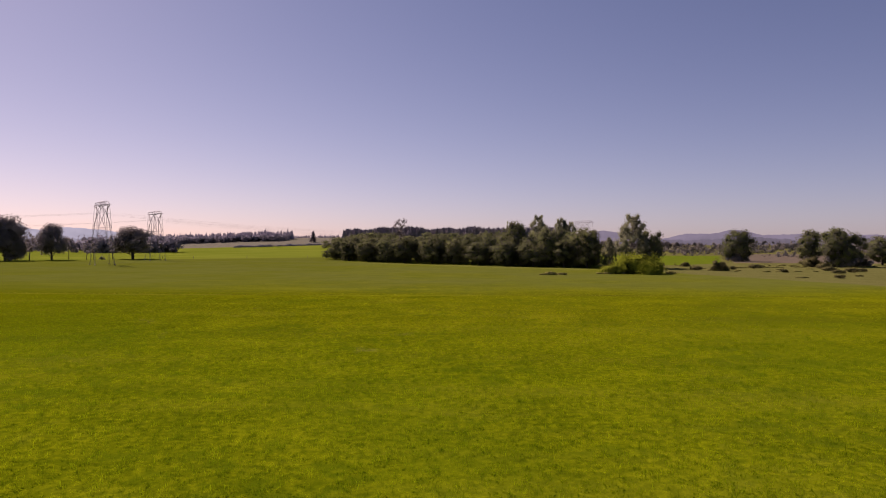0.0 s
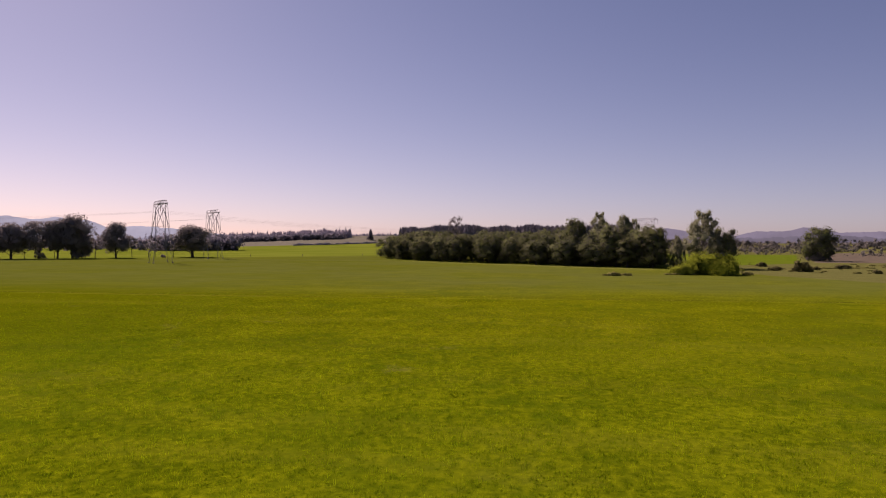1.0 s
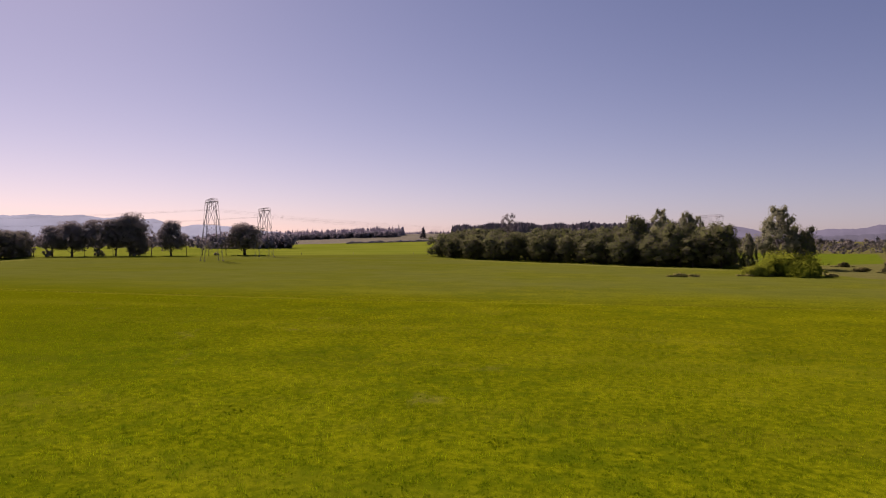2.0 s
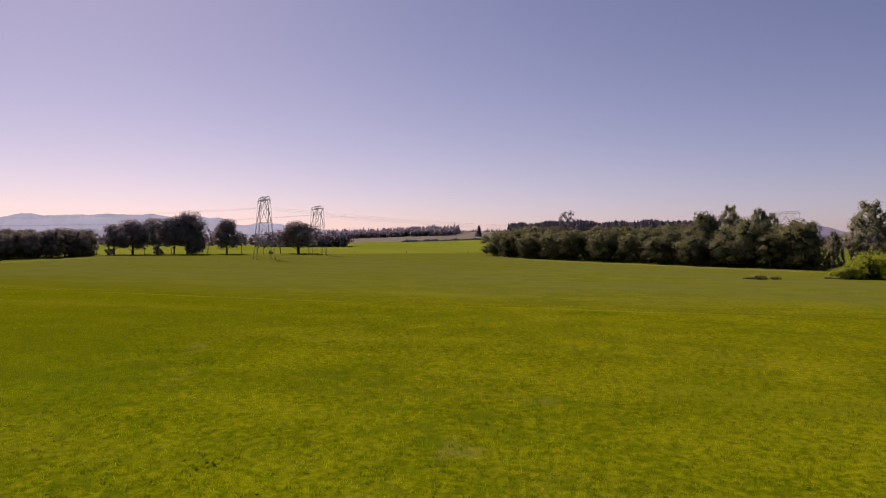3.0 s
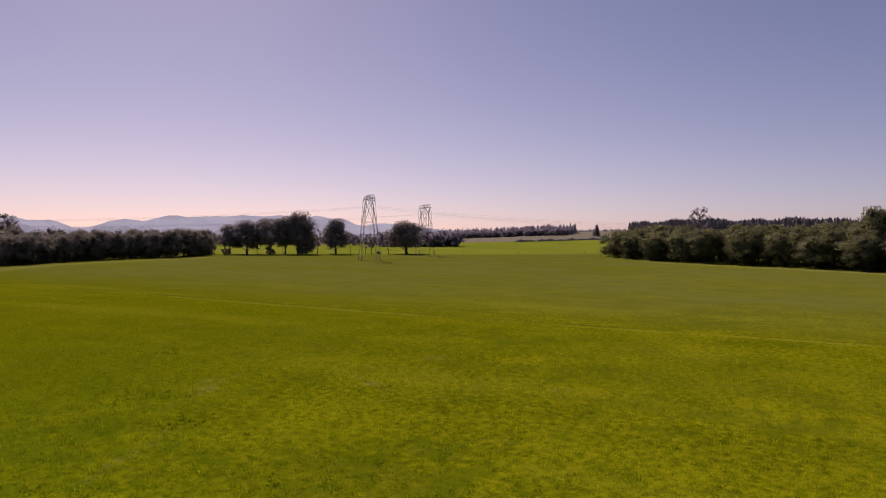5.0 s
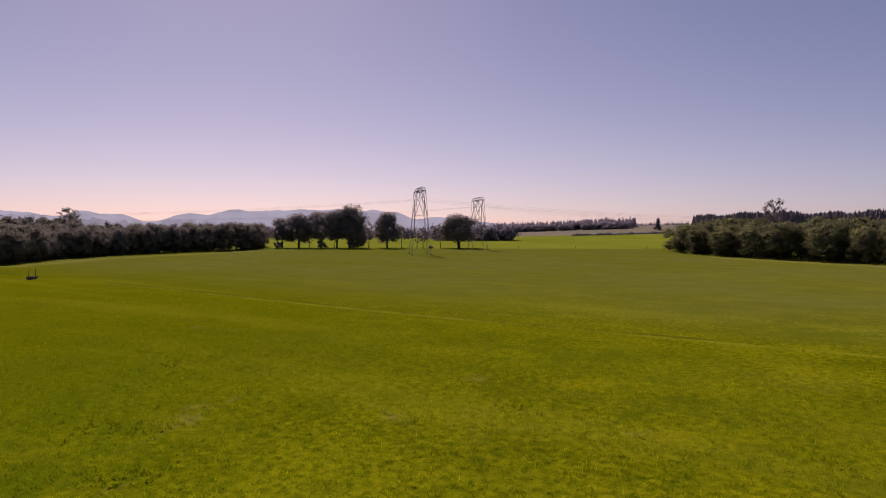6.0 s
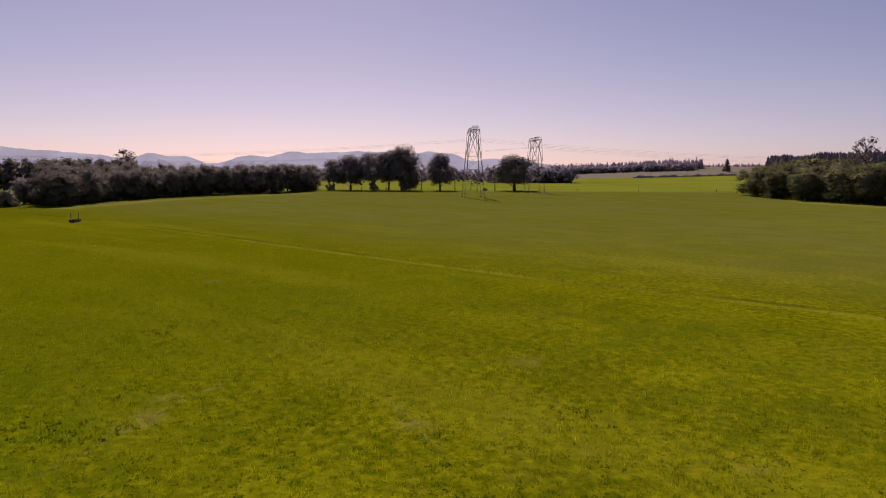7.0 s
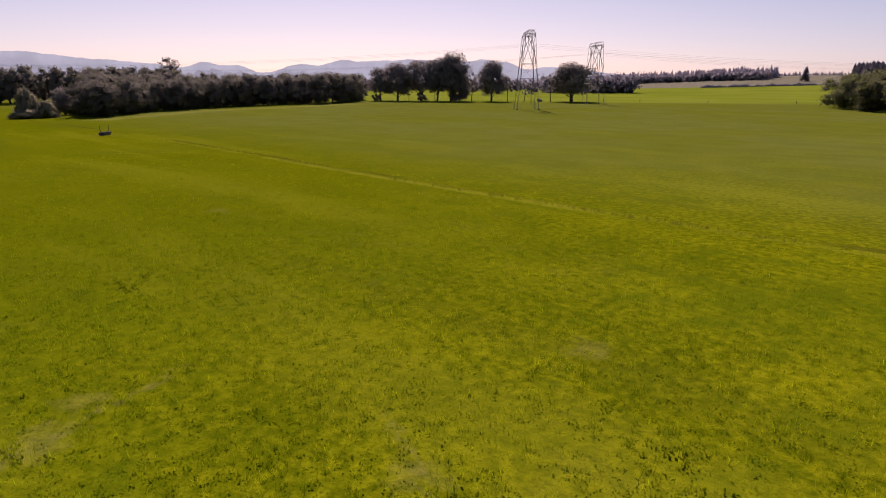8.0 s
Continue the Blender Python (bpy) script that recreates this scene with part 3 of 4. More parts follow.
for row in range(5):
    for x, y in along_line(LEFT, 6.4 if row < 2 else 8.0):
        k = row * (5.0 if row < 2 else 7.5)
        px, py = x - 4.0 - 0.95 * k + rng.uniform(-1.5, 1.5), y + 0.25 * k + rng.uniform(-1.5, 1.5)
        h = rng.uniform(9.0, 11.8) + 0.4 * row
        w, turn, i = h * rng.uniform(0.8, 1.05), rng.uniform(0, 360), rng.randrange(15)
        if row < 2:
            COPSE.put(i % 5, px, py, h, w, turn)
        else:
            COPSE_BACK.put(i % 3, px, py, h, w, turn)
for x, y in along_line([(-243, 254), (-256, 272), (-264, 284)], 7.0):
    h = rng.uniform(11, 13.5)
    COPSE.put(rng.randrange(5), x - 4, y, h, h, rng.uniform(0, 360))
for x, y in along_line([(-345, 60), (-334, 110), (-322, 160), (-298, 205)], 7.5) + along_line([(-356, 60), (-345, 110), (-333, 160), (-312, 212)], 9.0):
    h = rng.uniform(12.5, 16)
    COPSE_BACK.put(rng.randrange(3), x + rng.uniform(-2, 2), y + rng.uniform(-2, 2), h, h, rng.uniform(0, 360))
COPSE.put(2, -208.6, 143.5, 10.0, 13.5, 10)
for i, x, y, h, w, a in [(0, -240.5, 240, 12.6, 13.0, 20), (3, -243.5, 249, 13.2, 14.0, 80), (1, -247, 257, 12.4, 13.0, 140), (4, -251, 265, 12.0, 13.0, 200)]:
    COPSE.put(i, x, y, h, w, a)
WILLOW.put(0, -216.0, 128.4, 9.2, 5.2, 0)
WILLOW.put(0, -212.8, 131.6, 5.4, 5.2, 120)
WILLOW.put(0, -212.5, 126.6, 2.8, 6.4, 200)
OAK.put(3, -224.5, 139.5, 7.9, 8.6, 40)
SHRUB.put(0, -221, 142.5, 4.5, 5.0, 40)

# right of the wood
BUSH.put(0, 56, 214, 7.8, 7.4, 0)
BUSH.put(0, 49.0, 213.2, 3.4, 4.4, 70)
POPLAR.put(0, 64.6, 258, 20.2, 34, 140)
WOOD.put(1, 73, 262, 15.0, 11.0, 0)
POPLAR.put(1, 58.5, 272, 11.5, 12.0, 0)
for i, x, y, h, w, a in [(2, 146, 362, 17.6, 17.0, 0), (0, 161, 318, 16.6, 14.5, 50), (2, 152, 279, 16.4, 15.0, 90), (4, 160, 283, 14.5, 13.0, 30)]:
    tagged(WOOD.put(i, x, y, h, w, a), "dark spreading broadleaf tree standing on the rough meadow", "tree", "trees on the meadow")
SHRUB.put(0, 141, 276, 5.0, 5.0, 90)
for i, x, y, h, w, a in [(1, 150, 277, 7.5, 7.5, 0), (0, 155, 279, 6.5, 8.0, 60), (1, 161, 282, 7.0, 7.0, 100), (1, 160, 316, 7.0, 6.5, 30), (1, 147, 360, 7.5, 7.5, 10), (0, 144, 361, 6.0, 7.0, 80), (0, 166, 284, 4.0, 5.0, 10)]:
    HEDGE.put(i, x, y, h, w, a)
WOOD.put(0, 184, 302, 13.5, 17.0, 0)
for i, x, y, h, w, a in [(0, 89, 237, 4.3, 4.4, 0), (1, 150, 298, 3.0, 4.5, 0), (1, 138, 262, 2.6, 3.4, 90), (1, 113, 264, 1.8, 3.0, 20), (1, 120, 220, 1.3, 2.4, 10), (1, 92, 281, 2.2, 2.2, 60),
                         (1, 78, 270, 2.4, 2.6, 200), (0, 104, 190, 1.2, 2.0, 50), (1, 128, 240, 1.8, 2.6, 130), (0, 99, 250, 1.6, 1.8, 99), (1, 112, 176, 0.9, 1.8, 45),
                         (1, 131, 232, 1.6, 2.6, 15), (0, 137, 236, 1.3, 2.2, 70), (1, 143, 229, 1.8, 2.4, 110), (0, 106, 226, 1.5, 2.0, 30), (1, 84, 244, 1.7, 2.4, 160)]:
    SHRUB.put(i, x, y, h, w, a)


# ---- power line ----
LINE = Vector((0.715, 0.699, 0))  # the way the wires run
CROSS = Vector((-0.699, 0.715, 0))


def lattice(verts, faces, pairs, r):
    for a, b in pairs:
        tube(verts, faces, a, b, r, r, 4)


def sweep(verts, faces, pts, r, n=5):
    """One unbroken round cable through the points."""
    side = (pts[-1] - pts[0]).cross(Vector((0, 0, 1))).normalized()
    for p in pts:
        for k in range(n):
            w = 2 * math.pi * k / n
            verts.append(p + side * (math.cos(w) * r) + Vector((0, 0, math.sin(w) * r)))
    for j in range(len(pts) - 1):
        for k in range(n):
            a, b = j * n + k, j * n + (k + 1) % n
            faces.append((a, b, b + n, a + n))
    faces.append(tuple(range(n)))
    faces.append(tuple((len(pts) - 1) * n + n - 1 - k for k in range(n)))


def pylon():
    """A four-legged lattice tower with a wide top bridge. Local x runs along the bridge, y along the wires."""
    root = new("electricity_pylon")
    tagged(root, "grey steel lattice high-voltage pylon in the field", "pylon", "pylons")
    H, B = 24.6, 1.3

    def leg(sx, sy, u):
        return Vector((sx * (4.6 + 0.9 * u), sy * (3.7 - 2.1 * u), H * u))

    for sx in (-1, 1):
        for sy in (-1, 1):
            v, f = [], []
            tube(v, f, leg(sx, sy, -0.015), leg(sx, sy, 1.0), 0.06, 0.075, 4)
            o = part("leg", mesh_of("leg", v, f, [STEEL]), root)
            v, f = [], []
            tube(v, f, leg(sx, sy, -0.02), leg(sx, sy, 0.01), 0.5, 0.4, 8)
            part("footing", mesh_of("footing", v, f, [CONCRETE]), o, "weathered concrete footing")
    levels = [0.0, 0.36, 0.66, 0.86, 1.0]

    def brace(a, b, r):
        v, f = [], []
        tube(v, f, a, b, r, r, 4)
        part("brace", mesh_of("brace", v, f, [STEEL]), root)

    # faces across the wires: crossed panels below, a tall pointed frame above
    for c, d in (((-1, -1), (-1, 1)), ((1, -1), (1, 1))):
        for u, w, r in ((0.0, 0.42, 0.028), (0.42, 0.62, 0.04)):
            brace(leg(*c, u), leg(*d, w), r)
            brace(leg(*d, u), leg(*c, w), r)
        for w in (0.42, 0.62, 1.0):
            brace(leg(*c, w), leg(*d, w), 0.055)
        peak = (leg(*c, 0.9) + leg(*d, 0.9)) / 2
        for side in (c, d):
            brace(leg(*side, 0.62), peak, 0.085)
            brace(leg(*side, 1.0), peak, 0.07)
            half = (leg(*side, 0.62) + peak) / 2
            brace(leg(*side, 0.8), half, 0.035)
    for c, d in (((-1, -1), (1, -1)), ((-1, 1), (1, 1))):
        mid, low = (leg(*c, 0.9) + leg(*d, 0.9)) / 2, (leg(*c, 0.36) + leg(*d, 0.36)) / 2
        for w in levels[1:]:
            brace(leg(*c, w), leg(*d, w), 0.05)
        for side in (c, d):
            brace(leg(*side, 0.36), mid, 0.11)
            brace(leg(*side, 1.0), mid, 0.09)
            brace(leg(*side, 0.0), low, 0.045)
    v, f = [], []
    for sy in (-1, 1):
        pts = [(-9.5 + 19 * k / 10, sy * (1.3 - (0.7 if k in (0, 10) else 0)), H) for k in range(11)]
        tops = [(-8.0 + 16 * k / 10, sy * 0.9, H + B * (0.75 if k in (0, 10) else 1.0)) for k in range(11)]
        lattice(v, f, list(zip(pts, pts[1:])) + list(zip(tops, tops[1:])), 0.06)
        lattice(v, f, [(pts[k], tops[k]) for k in range(11)] + [(pts[k], tops[k + 1]) for k in range(10)], 0.03)
    for k in range(11):
        lattice(v, f, [((-9.5 + 1.9 * k, -1.4, H), (-9.5 + 1.9 * k, 1.4, H)), ((-8 + 1.6 * k, -0.9, H + B), (-8 + 1.6 * k, 0.9, H + B))], 0.025)
    part("crossarm", mesh_of("crossarm", v, f, [STEEL]), root)
    for x in (-9.0, 0.0, 9.0):
        v, f = [], []
        for k in range(12):
            tube(v, f, (x, 0, H - 0.25 * k), (x, 0, H - 0.25 * k - 0.16), 0.16, 0.07, 6)
        tube(v, f, (x, 0, H), (x, 0, H - 3.2), 0.04, 0.04, 4)
        part("insulator", mesh_of("insulator", v, f, [GLASS_DISC]), root, "brown insulator string")
    return root


def tower_at(x, y, tall, first=None):
    turn = math.degrees(math.atan2(CROSS.y, CROSS.x))
    m = pose(x, y, ground_z(x, y), 0, 0, turn) @ Matrix.Diagonal((1, 1, tall, 1))
    if first:
        ob = copy_thing(first, m)
        ob.matrix_basis = m
        return ob
    ob = pylon()
    ob.matrix_basis = m
    return ob


SPAN = 326.0
first_pylon = None
for px, py, tall in [(-150.2, 263.6, 1.0), (-158.0, 320.3, 0.945)]:
    for k in (0, 1, -1):
        ob = tower_at(px + LINE.x * SPAN * k, py + LINE.y * SPAN * k, tall, first_pylon)
        first_pylon = first_pylon or ob
    for side in (-9.0, 0.0, 9.0):
        for k in (0, -1):
            v, f, pts = [], [], []
            for j in range(25):
                s = j / 24
                p = Vector((px, py, 0)) + LINE * (SPAN * (k + s)) + CROSS * side
                a, b = Vector((px, py, 0)) + LINE * SPAN * k, Vector((px, py, 0)) + LINE * SPAN * (k + 1)
                za, zb = ground_z(a.x, a.y) + 21.4 * tall, ground_z(b.x, b.y) + 21.4 * tall
                pts.append(Vector((p.x, p.y, za + (zb - za) * s - 4 * 7.0 * s * (1 - s))))
            sweep(v, f, pts, 0.0145)
            ob = new("power_cable", mesh_of("power_cable", v, f, [WIRE]))
            tagged(ob, "sagging grey overhead power cable between two pylons", "cable", "power cables")


# ---- far woods ----
def far_wood(name, label, spots, seed, leaf, conifer, slim=0.16, bushy=0.26):
    """Many far trees in one mesh. spots: (x, y, height)."""
    rng = np.random.default_rng(seed)
    v, f, nv = [], [], []
    for x, y, h in spots:
        z = ground_z(x, y)
        if conifer:
            tiers, n = 8, 7
            wide = h * (slim + 0.08 * rng.random())
            for k in range(tiers):
                u = k / tiers
                r, z0 = wide * (1 - u) ** 0.75, z + h * (0.03 + 0.86 * u)
                base, twist = len(v), rng.random() * 6.28
                for j in range(n):
                    w, rr = twist + 6.283 * j / n, r * (0.6 + 0.7 * rng.random())
                    v.append((x + math.cos(w) * rr, y + math.sin(w) * rr, z0 - 0.25 * rr * rng.random()))
                v.append((x, y, z0 + h * (0.2 - 0.08 * u)))
                f.extend((base + j, base + (j + 1) % n, base + n) for j in range(n))
        else:
            lobes = []
            for k in range(6):
                a = rng.random() * 6.28
                r = h * (0.18 + 0.14 * rng.random())
                lobes.append(((x + math.cos(a) * h * bushy, y + math.sin(a) * h * bushy, z + h * (0.12 + 0.62 * k / 6)), (r, r, r * 0.9)))
            foliage(v, f, nv, lobes, rng, 210.0 / (h * h), h * 0.06, core=0.52)
    ob = new(name, mesh_of(name, v, f, [leaf], not conifer, normals=None if conifer else nv))
    return tagged(ob, label, "woods", kind="stuff")


def polar(a, d):
    """A place at azimuth a, in degrees to the left of +y, and distance d from (6.6, 13)."""
    return 6.6 - math.sin(radians(a)) * d, 13.0 + math.cos(radians(a)) * d


rng = random.Random(9)
spots = []
for k in range(820):
    a = rng.uniform(10.0, 29.0)
    d = 905 + rng.uniform(0, 60) + (170 if a < 17 else 0)
    tall = rng.uniform(5, 8) if a < 17 else rng.uniform(9, 12)
    spots.append((*polar(a, d), tall + 4 * rng.random() ** 4))
far_wood("conifer_wood", "far hazy line of conifers behind the fields", spots, 1, HAZED_FAR_FIR, True, 0.22)
spots = []
for k in range(1500):
    a = rng.uniform(-8.0, 12.5)
    crest = 25.0 + 1.0 * math.sin(a * 0.9 + 1.0) + 0.8 * math.sin(a * 2.3) - 2.0 * max(0.0, (a - 9.0) / 3.5)
    spots.append((*polar(a, 620 + rng.uniform(0, 80)), crest + 2.6 * rng.random() ** 2.5))
far_wood("conifer_wood", "dark conifer stand behind the broadleaf wood", spots, 2, HAZED_FIR, True)
spots = [(*polar(rng.uniform(26.6, 33.0), 590 + rng.uniform(0, 40)), rng.uniform(13, 19)) for k in range(60)]
spots += [(*polar(rng.uniform(33.0, 75.0), 620 + rng.uniform(0, 200)), rng.uniform(9, 15)) for k in range(220)]
spots += [(*polar(rng.uniform(17.5, 29.5), 880 + rng.uniform(0, 25)), rng.uniform(8, 11.5)) for k in range(260)]
far_wood("far_trees", "far hazy broadleaf trees along field edges", spots, 3, HAZED_FAR_LEAF, False)


def hedge_row():
    """A low rough hedge between the crop and the fallow hill."""
    rng = np.random.default_rng(12)
    v, f = [], []
    n = 260
    for k in range(n + 1):
        a = 7.0 + 15.0 * k / n
        d = (742.0 + 0.595 * 6.6 - 0.804 * 13.0) / (0.595 * math.sin(radians(a)) + 0.804 * math.cos(radians(a)))
        top = 1.5 + 0.9 * math.sin(a * 2.1) * math.sin(a * 5.3 + 1.0) + 0.8 * rng.random()
        for dd, u in ((-1.6, 0.0), (-1.2, 0.7), (0.0, 1.0), (1.2, 0.7), (1.6, 0.0)):
            x, y = polar(a, d + dd * (0.8 + 0.4 * rng.random()))
            v.append((x, y, ground_z(x, y) + max(0.3, top) * u * (0.85 + 0.3 * rng.random()) - (0.2 if u == 0 else 0)))
    for k in range(n):
        for j in range(4):
            a = 5 * k + j
            f.append((a, a + 1, a + 6, a + 5))
    return tagged(new("far_hedge", mesh_of("far_hedge", v, f, [HAZED_FAR_LEAF])), "low dark hedge along the far crop field", "hedge", kind="stuff")


hedge_row()
# hedges and belts of trees behind the rough meadow, one behind another
spots = []
for d, n, low, high in ((505, 70, 0.8, 2.2), (560, 90, 1.5, 3.2), (640, 130, 2.5, 4.8), (740, 190, 3.5, 6.0), (880, 300, 6.0, 9.0)):
    for k in range(n):
        a = rng.uniform(-42.0, -9.0)
        bend = 18 * math.sin(a * 0.35 + d) + 8 * math.sin(a * 1.1 + 2 * d)
        if math.sin(a * 0.9 + d * 0.7) < (0.45 if d < 600 else 0.9):
            spots.append((*polar(a, d + bend + rng.uniform(-5, 5)), rng.uniform(low, high) + 4 * rng.random() ** 4))
far_wood("far_trees", "far hazy trees and hedges behind the meadow", spots, 4, HAZED_BELT_LEAF, False, bushy=0.62)


def fir():
    v, f, n, tv, tf, spots = [], [], [], [], [], []
    rng = np.random.default_rng(3)
    tube(tv, tf, (0, 0, -0.3), (0, 0, 12.0), 0.35, 0.1, 6)
    for k in range(30):
        u = (k + 0.5) / 30
        r = 4.6 * (1 - u) ** 0.6 * (0.8 + 0.4 * rng.random())
        a = k * 2.4 + rng.random()
        spots.append(((math.cos(a) * r * 0.55, math.sin(a) * r * 0.55, 1.0 + 15.0 * u), (0.55 * r + 0.4, 0.55 * r + 0.4, 1.3)))
    foliage(v, f, n, spots, rng, 8, 0.4, core=0.7)
    return unit(((tv, tf), (v, f, n)), 17.0)


FIR = Stock([tree_thing("fir_tree", "lone dark fir on the brown hill", "tree", *fir(), BARK, HAZED_FIR)])
FIR.put(0, *polar(15.2, 850), 15.5, 18)

# dead snag trees that stand out of the woods
def snag(seed, h):
    rng = np.random.default_rng(seed)
    tv, tf, cv, cf, cn, spots = [], [], [], [], [], []
    tube(tv, tf, (0, 0, -0.3), (0.2, 0, h * 0.9), 0.4, 0.12, 7)
    for k in range(26):
        z = h * (0.5 + 0.46 * k / 26)
        a, rad = k * 2.4 + rng.random(), h * 0.2 * (0.3 + 0.7 * rng.random())
        p = (math.cos(a) * rad, math.sin(a) * rad, z + rad * 0.5)
        tube(tv, tf, (0.1, 0, z - rad * 0.4), p, 0.14, 0.05, 5)
        r = h * 0.055 * (0.6 + 0.8 * rng.random())
        spots.append((p, (r, r, r * 0.8)))
    foliage(cv, cf, cn, spots, rng, 16, 0.35, core=0.4)
    return unit(((tv, tf), (cv, cf, cn)), h)


SNAG = Stock(proto_set("half_dead_tree", "gaunt half-dead tree standing above the wood", "tree", [snag(3, 22.0), snag(4, 20.0)], BARK, HAZED_OAK_LEAF))
SNAG.put(0, -37, 350, 21.6, 19, 0)
SNAG.put(1, -312, 209, 18.8, 22, 50)


# ---- feeder, posts, brushwood ----
def box(verts, faces, a, b):
    base = len(verts)
    for z in (a[2], b[2]):
        verts.extend(Vector(p) for p in ((a[0], a[1], z), (b[0], a[1], z), (b[0], b[1], z), (a[0], b[1], z)))
    for q in ((0, 3, 2, 1), (4, 5, 6, 7), (0, 1, 5, 4), (1, 2, 6, 5), (2, 3, 7, 6), (3, 0, 4, 7)):
        faces.append(tuple(base + k for k in q))


def trough():
    """A low water trough between two posts."""
    root = new("water_trough")
    tagged(root, "low black livestock water trough between two posts", "trough")
    v, f = [], []
    L, W, H = 1.45, 0.45, 0.5
    for sx, sy in ((1, 0), (-1, 0)):
        box(v, f, (sx * L - 0.05, -W, 0.12), (sx * L + 0.05, W, H))
    for sy in (1, -1):
        box(v, f, (-L + 0.05, sy * W - 0.05, 0.12), (L - 0.05, sy * W + 0.05, H))
    box(v, f, (-L + 0.05, -W + 0.05, 0.12), (L - 0.05, W - 0.05, 0.2))
    part("tub", mesh_of("tub", v, f, [BLACK_TUB]), root)
    v, f = [], []
    for sy in (1, -1):
        box(v, f, (-L - 0.1, sy * W - 0.09, H + 0.003), (L + 0.1, sy * W + 0.09, H + 0.07))
    for sx in (1, -1):
        box(v, f, (sx * L - 0.09, -W + 0.09, H + 0.003), (sx * L + 0.09, W - 0.09, H + 0.07))
    part("rim", mesh_of("rim", v, f, [TUB_RIM]), root, "dark weathered timber rim")
    for sx in (1, -1):
        v, f = [], []
        box(v, f, (sx * 0.9 - 0.12, -W - 0.02, -0.05), (sx * 0.9 + 0.12, W + 0.02, 0.118))
        part("skid", mesh_of("skid", v, f, [POST_WOOD]), root, "wooden skid")
        v, f = [], []
        tube(v, f, (sx * 1.62, 0, -0.2), (sx * 1.60, 0.02, 1.85), 0.075, 0.06, 8)
        part("post", mesh_of("post", v, f, [POST_WOOD]), root, "weathered wooden post")
    return root


trough().matrix_basis = pose(-142.6, 123.2, 0, 0, 0, 136)


def post():
    root = new("fence_post")
    tagged(root, "weathered wooden fence post at the crop's edge", "post", "fence posts")
    v, f = [], []
    tube(v, f, (0, 0, -0.2), (0.03, 0, 1.35), 0.12, 0.10, 8)
    tube(v, f, (0.03, 0, 1.35), (0.03, 0, 1.42), 0.10, 0.04, 8)
    part("shaft", mesh_of("shaft", v, f, [POST_WOOD]), root)
    return root


fp = post()
fp.matrix_basis = pose(-97, 382, ground_z(-97, 382))
for x, y in [(-165, 341), (-152, 350), (-128, 366)]:
    copy_thing(fp, pose(x, y, ground_z(x, y), 2, 0, 30))


BRAMBLE = Stock(proto_set("bramble", "low brownish bramble clump on the meadow", "bramble", [unit(shrub(91, 1.2, 3.6, 14, 40, 0.16), 1.2), unit(shrub(92, 1.0, 3.0, 12, 40, 0.16), 1.0)], BARK, BRAMBLE_LEAF, "brambles on the meadow"))
for i, x, y, h, w, a in [(0, 27.5, 204, 1.3, 1.4, 0), (1, 31, 204.3, 0.9, 1.2, 40), (1, 25.3, 204.2, 0.6, 0.9, 80), (0, 46.5, 211, 1.0, 1.3, 10), (1, 50, 210.5, 0.9, 1.3, 70), (1, 43.6, 211.3, 0.6, 1.0, 20), (0, 66, 214, 1.1, 1.2, 5)]:
    BRAMBLE.put(i, x, y, h, w, a)
rng = random.Random(17)
for k in range(90):  # scattered over the rough meadow, thicker along its old ditches
    u = rng.random()
    x, y = (rng.uniform(86, 180), rng.uniform(190, 318)) if k % 3 else (98 + 72 * u, 262 + 26 * u + rng.uniform(-3, 3))
    if x > 62 + 0.22 * (300 - y) and 0.92 * x + 0.39 * y > 156:
        BRAMBLE.put(k % 2, x, y, rng.uniform(0.3, 0.7), rng.uniform(0.4, 1.5), rng.uniform(0, 360))


# ---- grass ----
def tufts(name, label, pts, sizes, blades, mat, seed, wide=0.16, lean=0.6, upright=0.2, spread=0.25):
    """Grass tufts in one mesh: every blade is a pointed leaf of its own."""
    rng = np.random.default_rng(seed)
    n = len(pts) * blades
    base = np.repeat(np.asarray(pts), blades, axis=0)
    s = np.repeat(np.asarray(sizes), blades) * (0.6 + 0.7 * rng.random(n))
    a = rng.random(n) * 2 * np.pi
    out = np.stack([np.cos(a), np.sin(a), np.zeros(n)], 1)
    side = np.stack([-np.sin(a), np.cos(a), np.zeros(n)], 1)
    w = rng.random(n) * 2 * np.pi
    b0 = base + np.stack([np.cos(w), np.sin(w), np.zeros(n)], 1) * (s * spread * np.sqrt(rng.random(n)))[:, None]
    ln = (lean * (0.3 + 0.9 * rng.random(n)) * s)[:, None]
    up = np.array([[0, 0, 1.0]])
    v = np.empty((n, 4, 3))
    v[:, 0] = b0 - side * (s * wide * 0.5)[:, None]
    v[:, 1] = b0 + side * (s * wide * 0.5)[:, None]
    rise = upright * (0.5 + rng.random(n))
    b0 += up * (s * 0.3 * rng.random(n))[:, None]
    v[:, 2] = b0 + out * ln * 0.6 + up * (s * rise * 0.8)[:, None] + side * (s * wide * 0.7)[:, None]
    v[:, 3] = b0 + out * ln + up * (s * rise)[:, None]
    me = bpy.data.meshes.new(name)
    me.vertices.add(n * 4)
    me.vertices.foreach_set("co", v.ravel())
    idx = np.arange(n)[:, None] * 4
    quads = (idx + np.array([[3, 2, 1, 0]])).ravel()
    me.loops.add(n * 4)
    me.loops.foreach_set("vertex_index", quads)
    me.polygons.add(n)
    me.polygons.foreach_set("loop_start", np.arange(n) * 4)
    me.polygons.foreach_set("loop_total", np.full(n, 4))
    me.materials.append(mat)
    me.update(calc_edges=True)
    me.shade_flat()
    ob = new(name, me)
    return tagged(ob, label, "grass", kind="stuff")


g = np.random.default_rng(7)


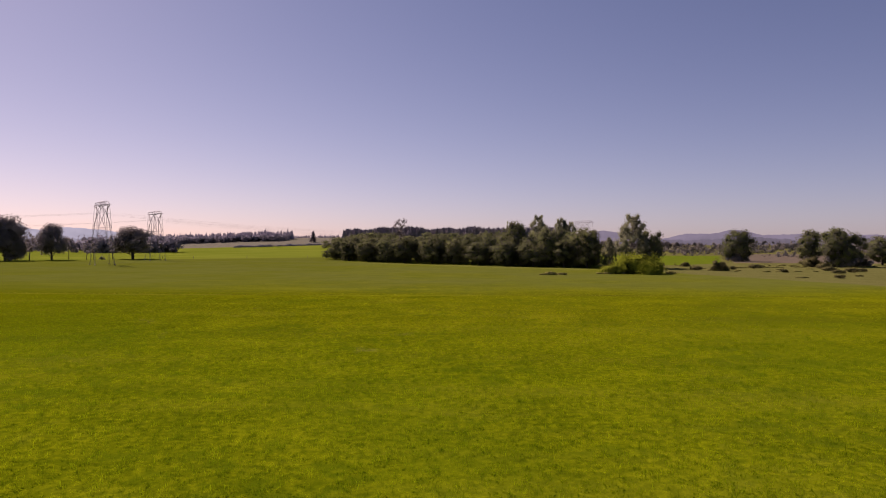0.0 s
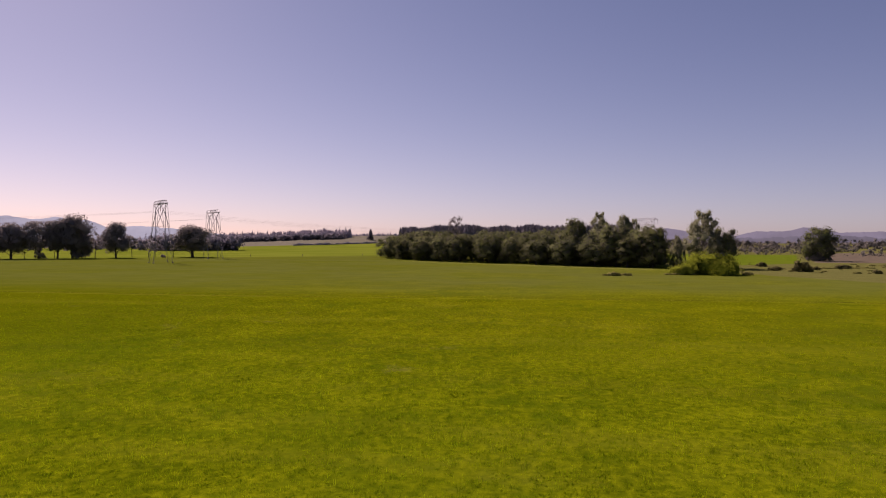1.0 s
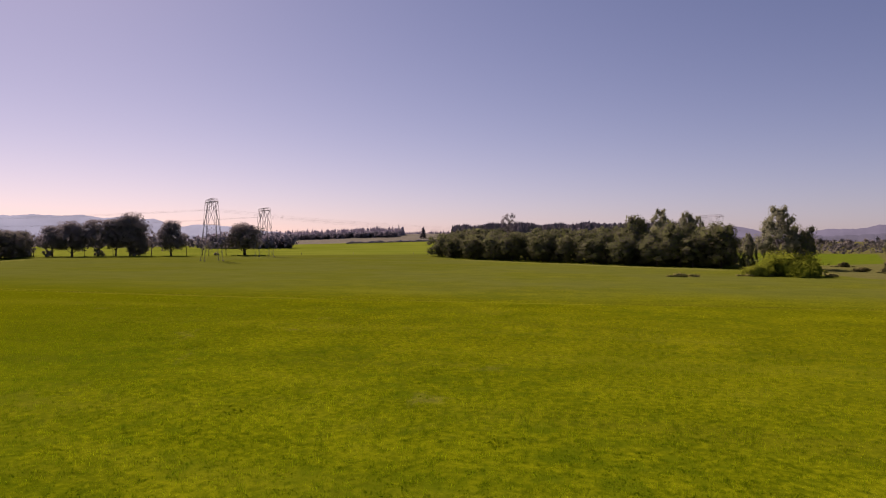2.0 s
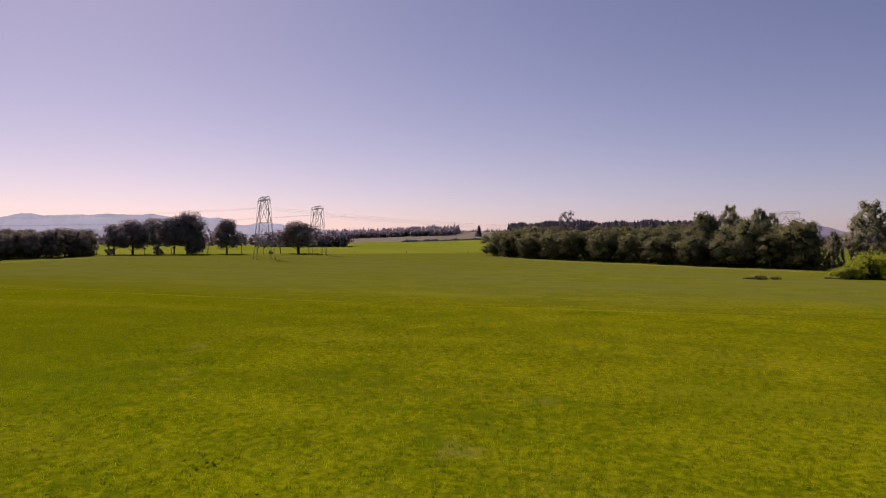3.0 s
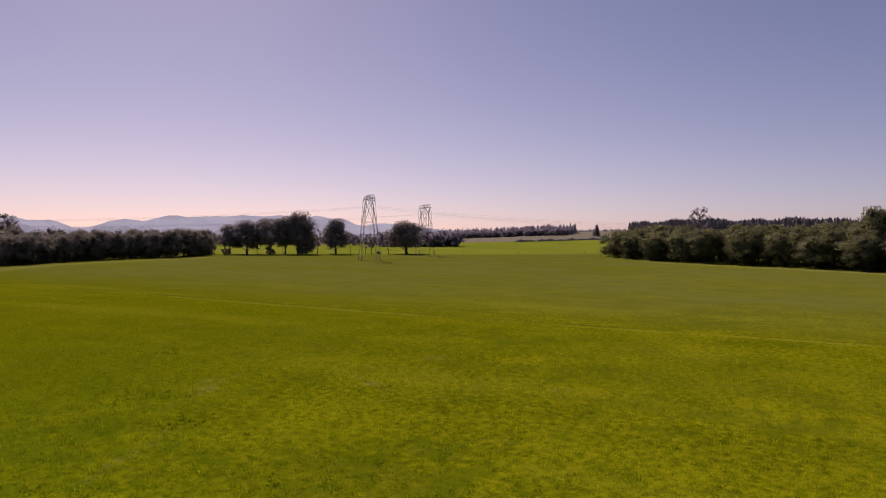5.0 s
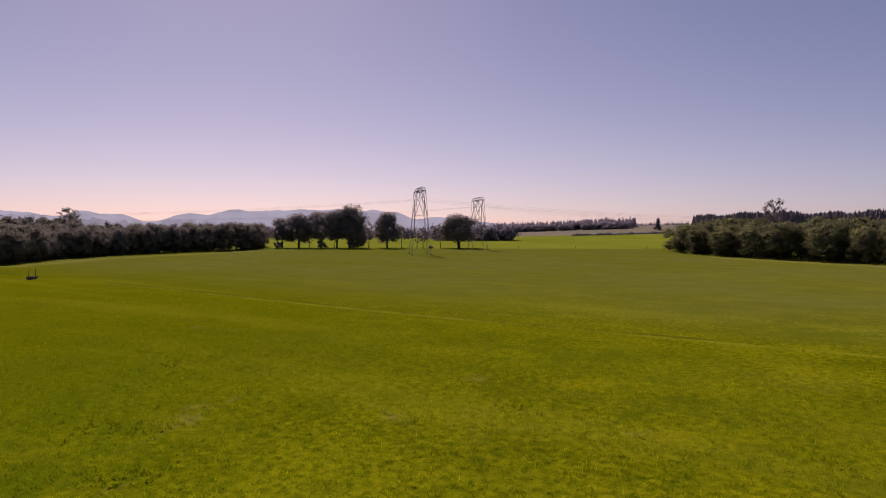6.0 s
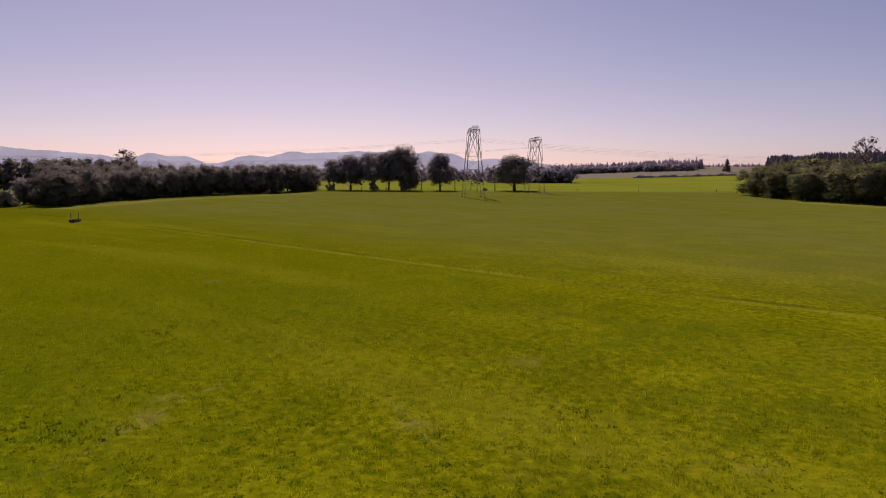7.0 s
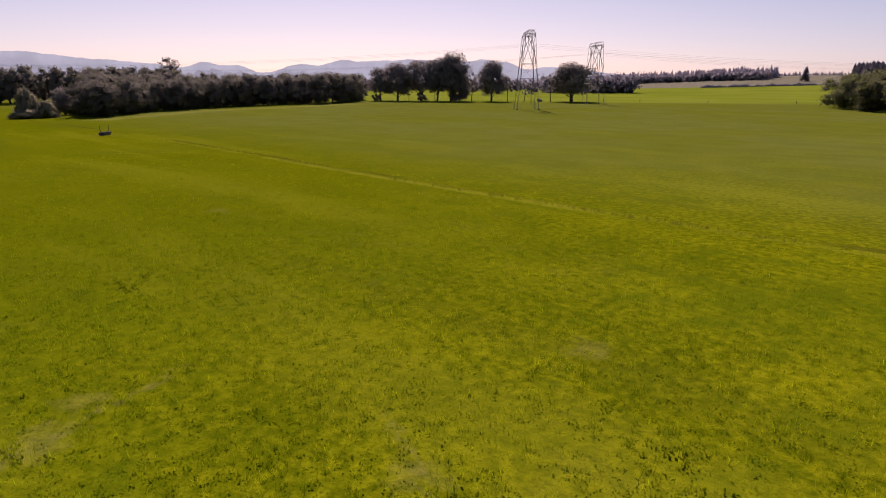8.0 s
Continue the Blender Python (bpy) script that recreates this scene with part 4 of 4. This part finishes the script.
def scatter(n, x0, x1, y0, y1):
    p = np.stack([g.uniform(x0, x1, n), g.uniform(y0, y1, n), np.zeros(n)], 1)
    keep = g.random(n) < np.clip((132 - p[:, 1]) / 34, 0, 1)
    for cx, cy, r in WORN:
        d = np.hypot(p[:, 0] - cx, p[:, 1] - cy)
        keep &= (d > r * 0.7) | (g.random(n) < 0.7)
    return p[keep]


ROUTE = np.array([(5.5, 38.0), (4.9, 46.0), (1.2, 53.7), (-4.3, 66.3), (-14.4, 82), (-22, 90), (-30, 98)])


def thinned(n, x0, x1, y0, y1, full, power):
    """Places whose density falls off with the distance from the flight line."""
    p = scatter(n, x0, x1, y0, y1)
    d = np.min(np.hypot(p[:, None, 0] - ROUTE[None, :, 0], p[:, None, 1] - ROUTE[None, :, 1]), axis=1)
    return p[g.random(len(p)) < np.clip((full / d) ** power, 0, 1)]


def clumped(p, share, centres, spread):
    """Draws a share of the places together into clumps."""
    c = p[g.integers(0, len(p), centres)]
    k = np.nonzero(g.random(len(p)) < share)[0]
    near_c = c[g.integers(0, centres, len(k))]
    p[k, :2] = near_c[:, :2] + g.normal(0, spread, (len(k), 2))
    size = np.ones(len(p))
    size[k] = 1.35
    return p, size


near, near_size = clumped(thinned(90000, -75, 45, 10, 128, 19.0, 2.4), 0.5, 5200, 0.20)
tufts("pasture_grass", "lush yellow-green pasture grass in uneven tufts", near, near_size * g.uniform(0.08, 0.16, len(near)), 6, GRASS, 1, 0.07, 0.45, 0.6, 1.7)
herb, herb_size = clumped(thinned(150000, -75, 45, 18, 128, 18.0, 2.3), 0.3, 20000, 0.16)
tufts("pasture_herbs", "small rounded clover and herb leaves among the pasture grass", herb, herb_size * g.uniform(0.04, 0.085, len(herb)), 5, HERB, 5, 0.5, 0.6, 0.3, 2.2)
wide_p = thinned(50000, -110, 70, 5, 132, 40.0, 2.0)
tufts("pasture_grass", "yellow-green pasture grass farther out", wide_p, g.uniform(0.10, 0.22, len(wide_p)), 4, GRASS, 2, 0.09, 0.35, 0.7, 1.5)
tall_p = thinned(4500, -80, 50, 10, 128, 30.0, 2.0)
tufts("tall_grass", "scattered taller darker grass tufts in the pasture", tall_p, g.uniform(0.14, 0.26, len(tall_p)), 8, TALL_GRASS, 4, 0.06, 0.35, 0.85, 0.6)
n = 800
strip = np.stack([np.where(g.random(n) < 0.55, g.uniform(-86, -25, n), g.uniform(-128, 70, n)), 125.5 + g.normal(0, 0.28, n), np.zeros(n)], 1)
strip[:, 1] += 1.2 * np.sin(strip[:, 0] * 0.035)
tufts("track_grass", "strip of taller pale grass along the old track", strip, g.uniform(0.10, 0.22, n), 5, DRY_GRASS, 3, 0.12, 0.6, 0.7)
weeds = np.concatenate([np.stack([g.normal(cx, r, k), g.normal(cy, r * 1.2, k), np.zeros(k)], 1)
                        for cx, cy, r, k in ((-35.0, 82.0, 0.9, 34), (-33.0, 83.4, 0.7, 18), (-28.2, 79.5, 0.8, 24), (-46.0, 92.5, 0.7, 16), (-13.0, 62.0, 0.6, 14), (-20.0, 97.0, 0.6, 14), (2.0, 60.0, 0.5, 12))])
tufts("dark_weeds", "loose patches of darker broad-leaved weeds in the pasture", weeds, g.uniform(0.09, 0.18, len(weeds)), 7, WEED, 6, 0.4, 0.6, 0.45, 0.9)
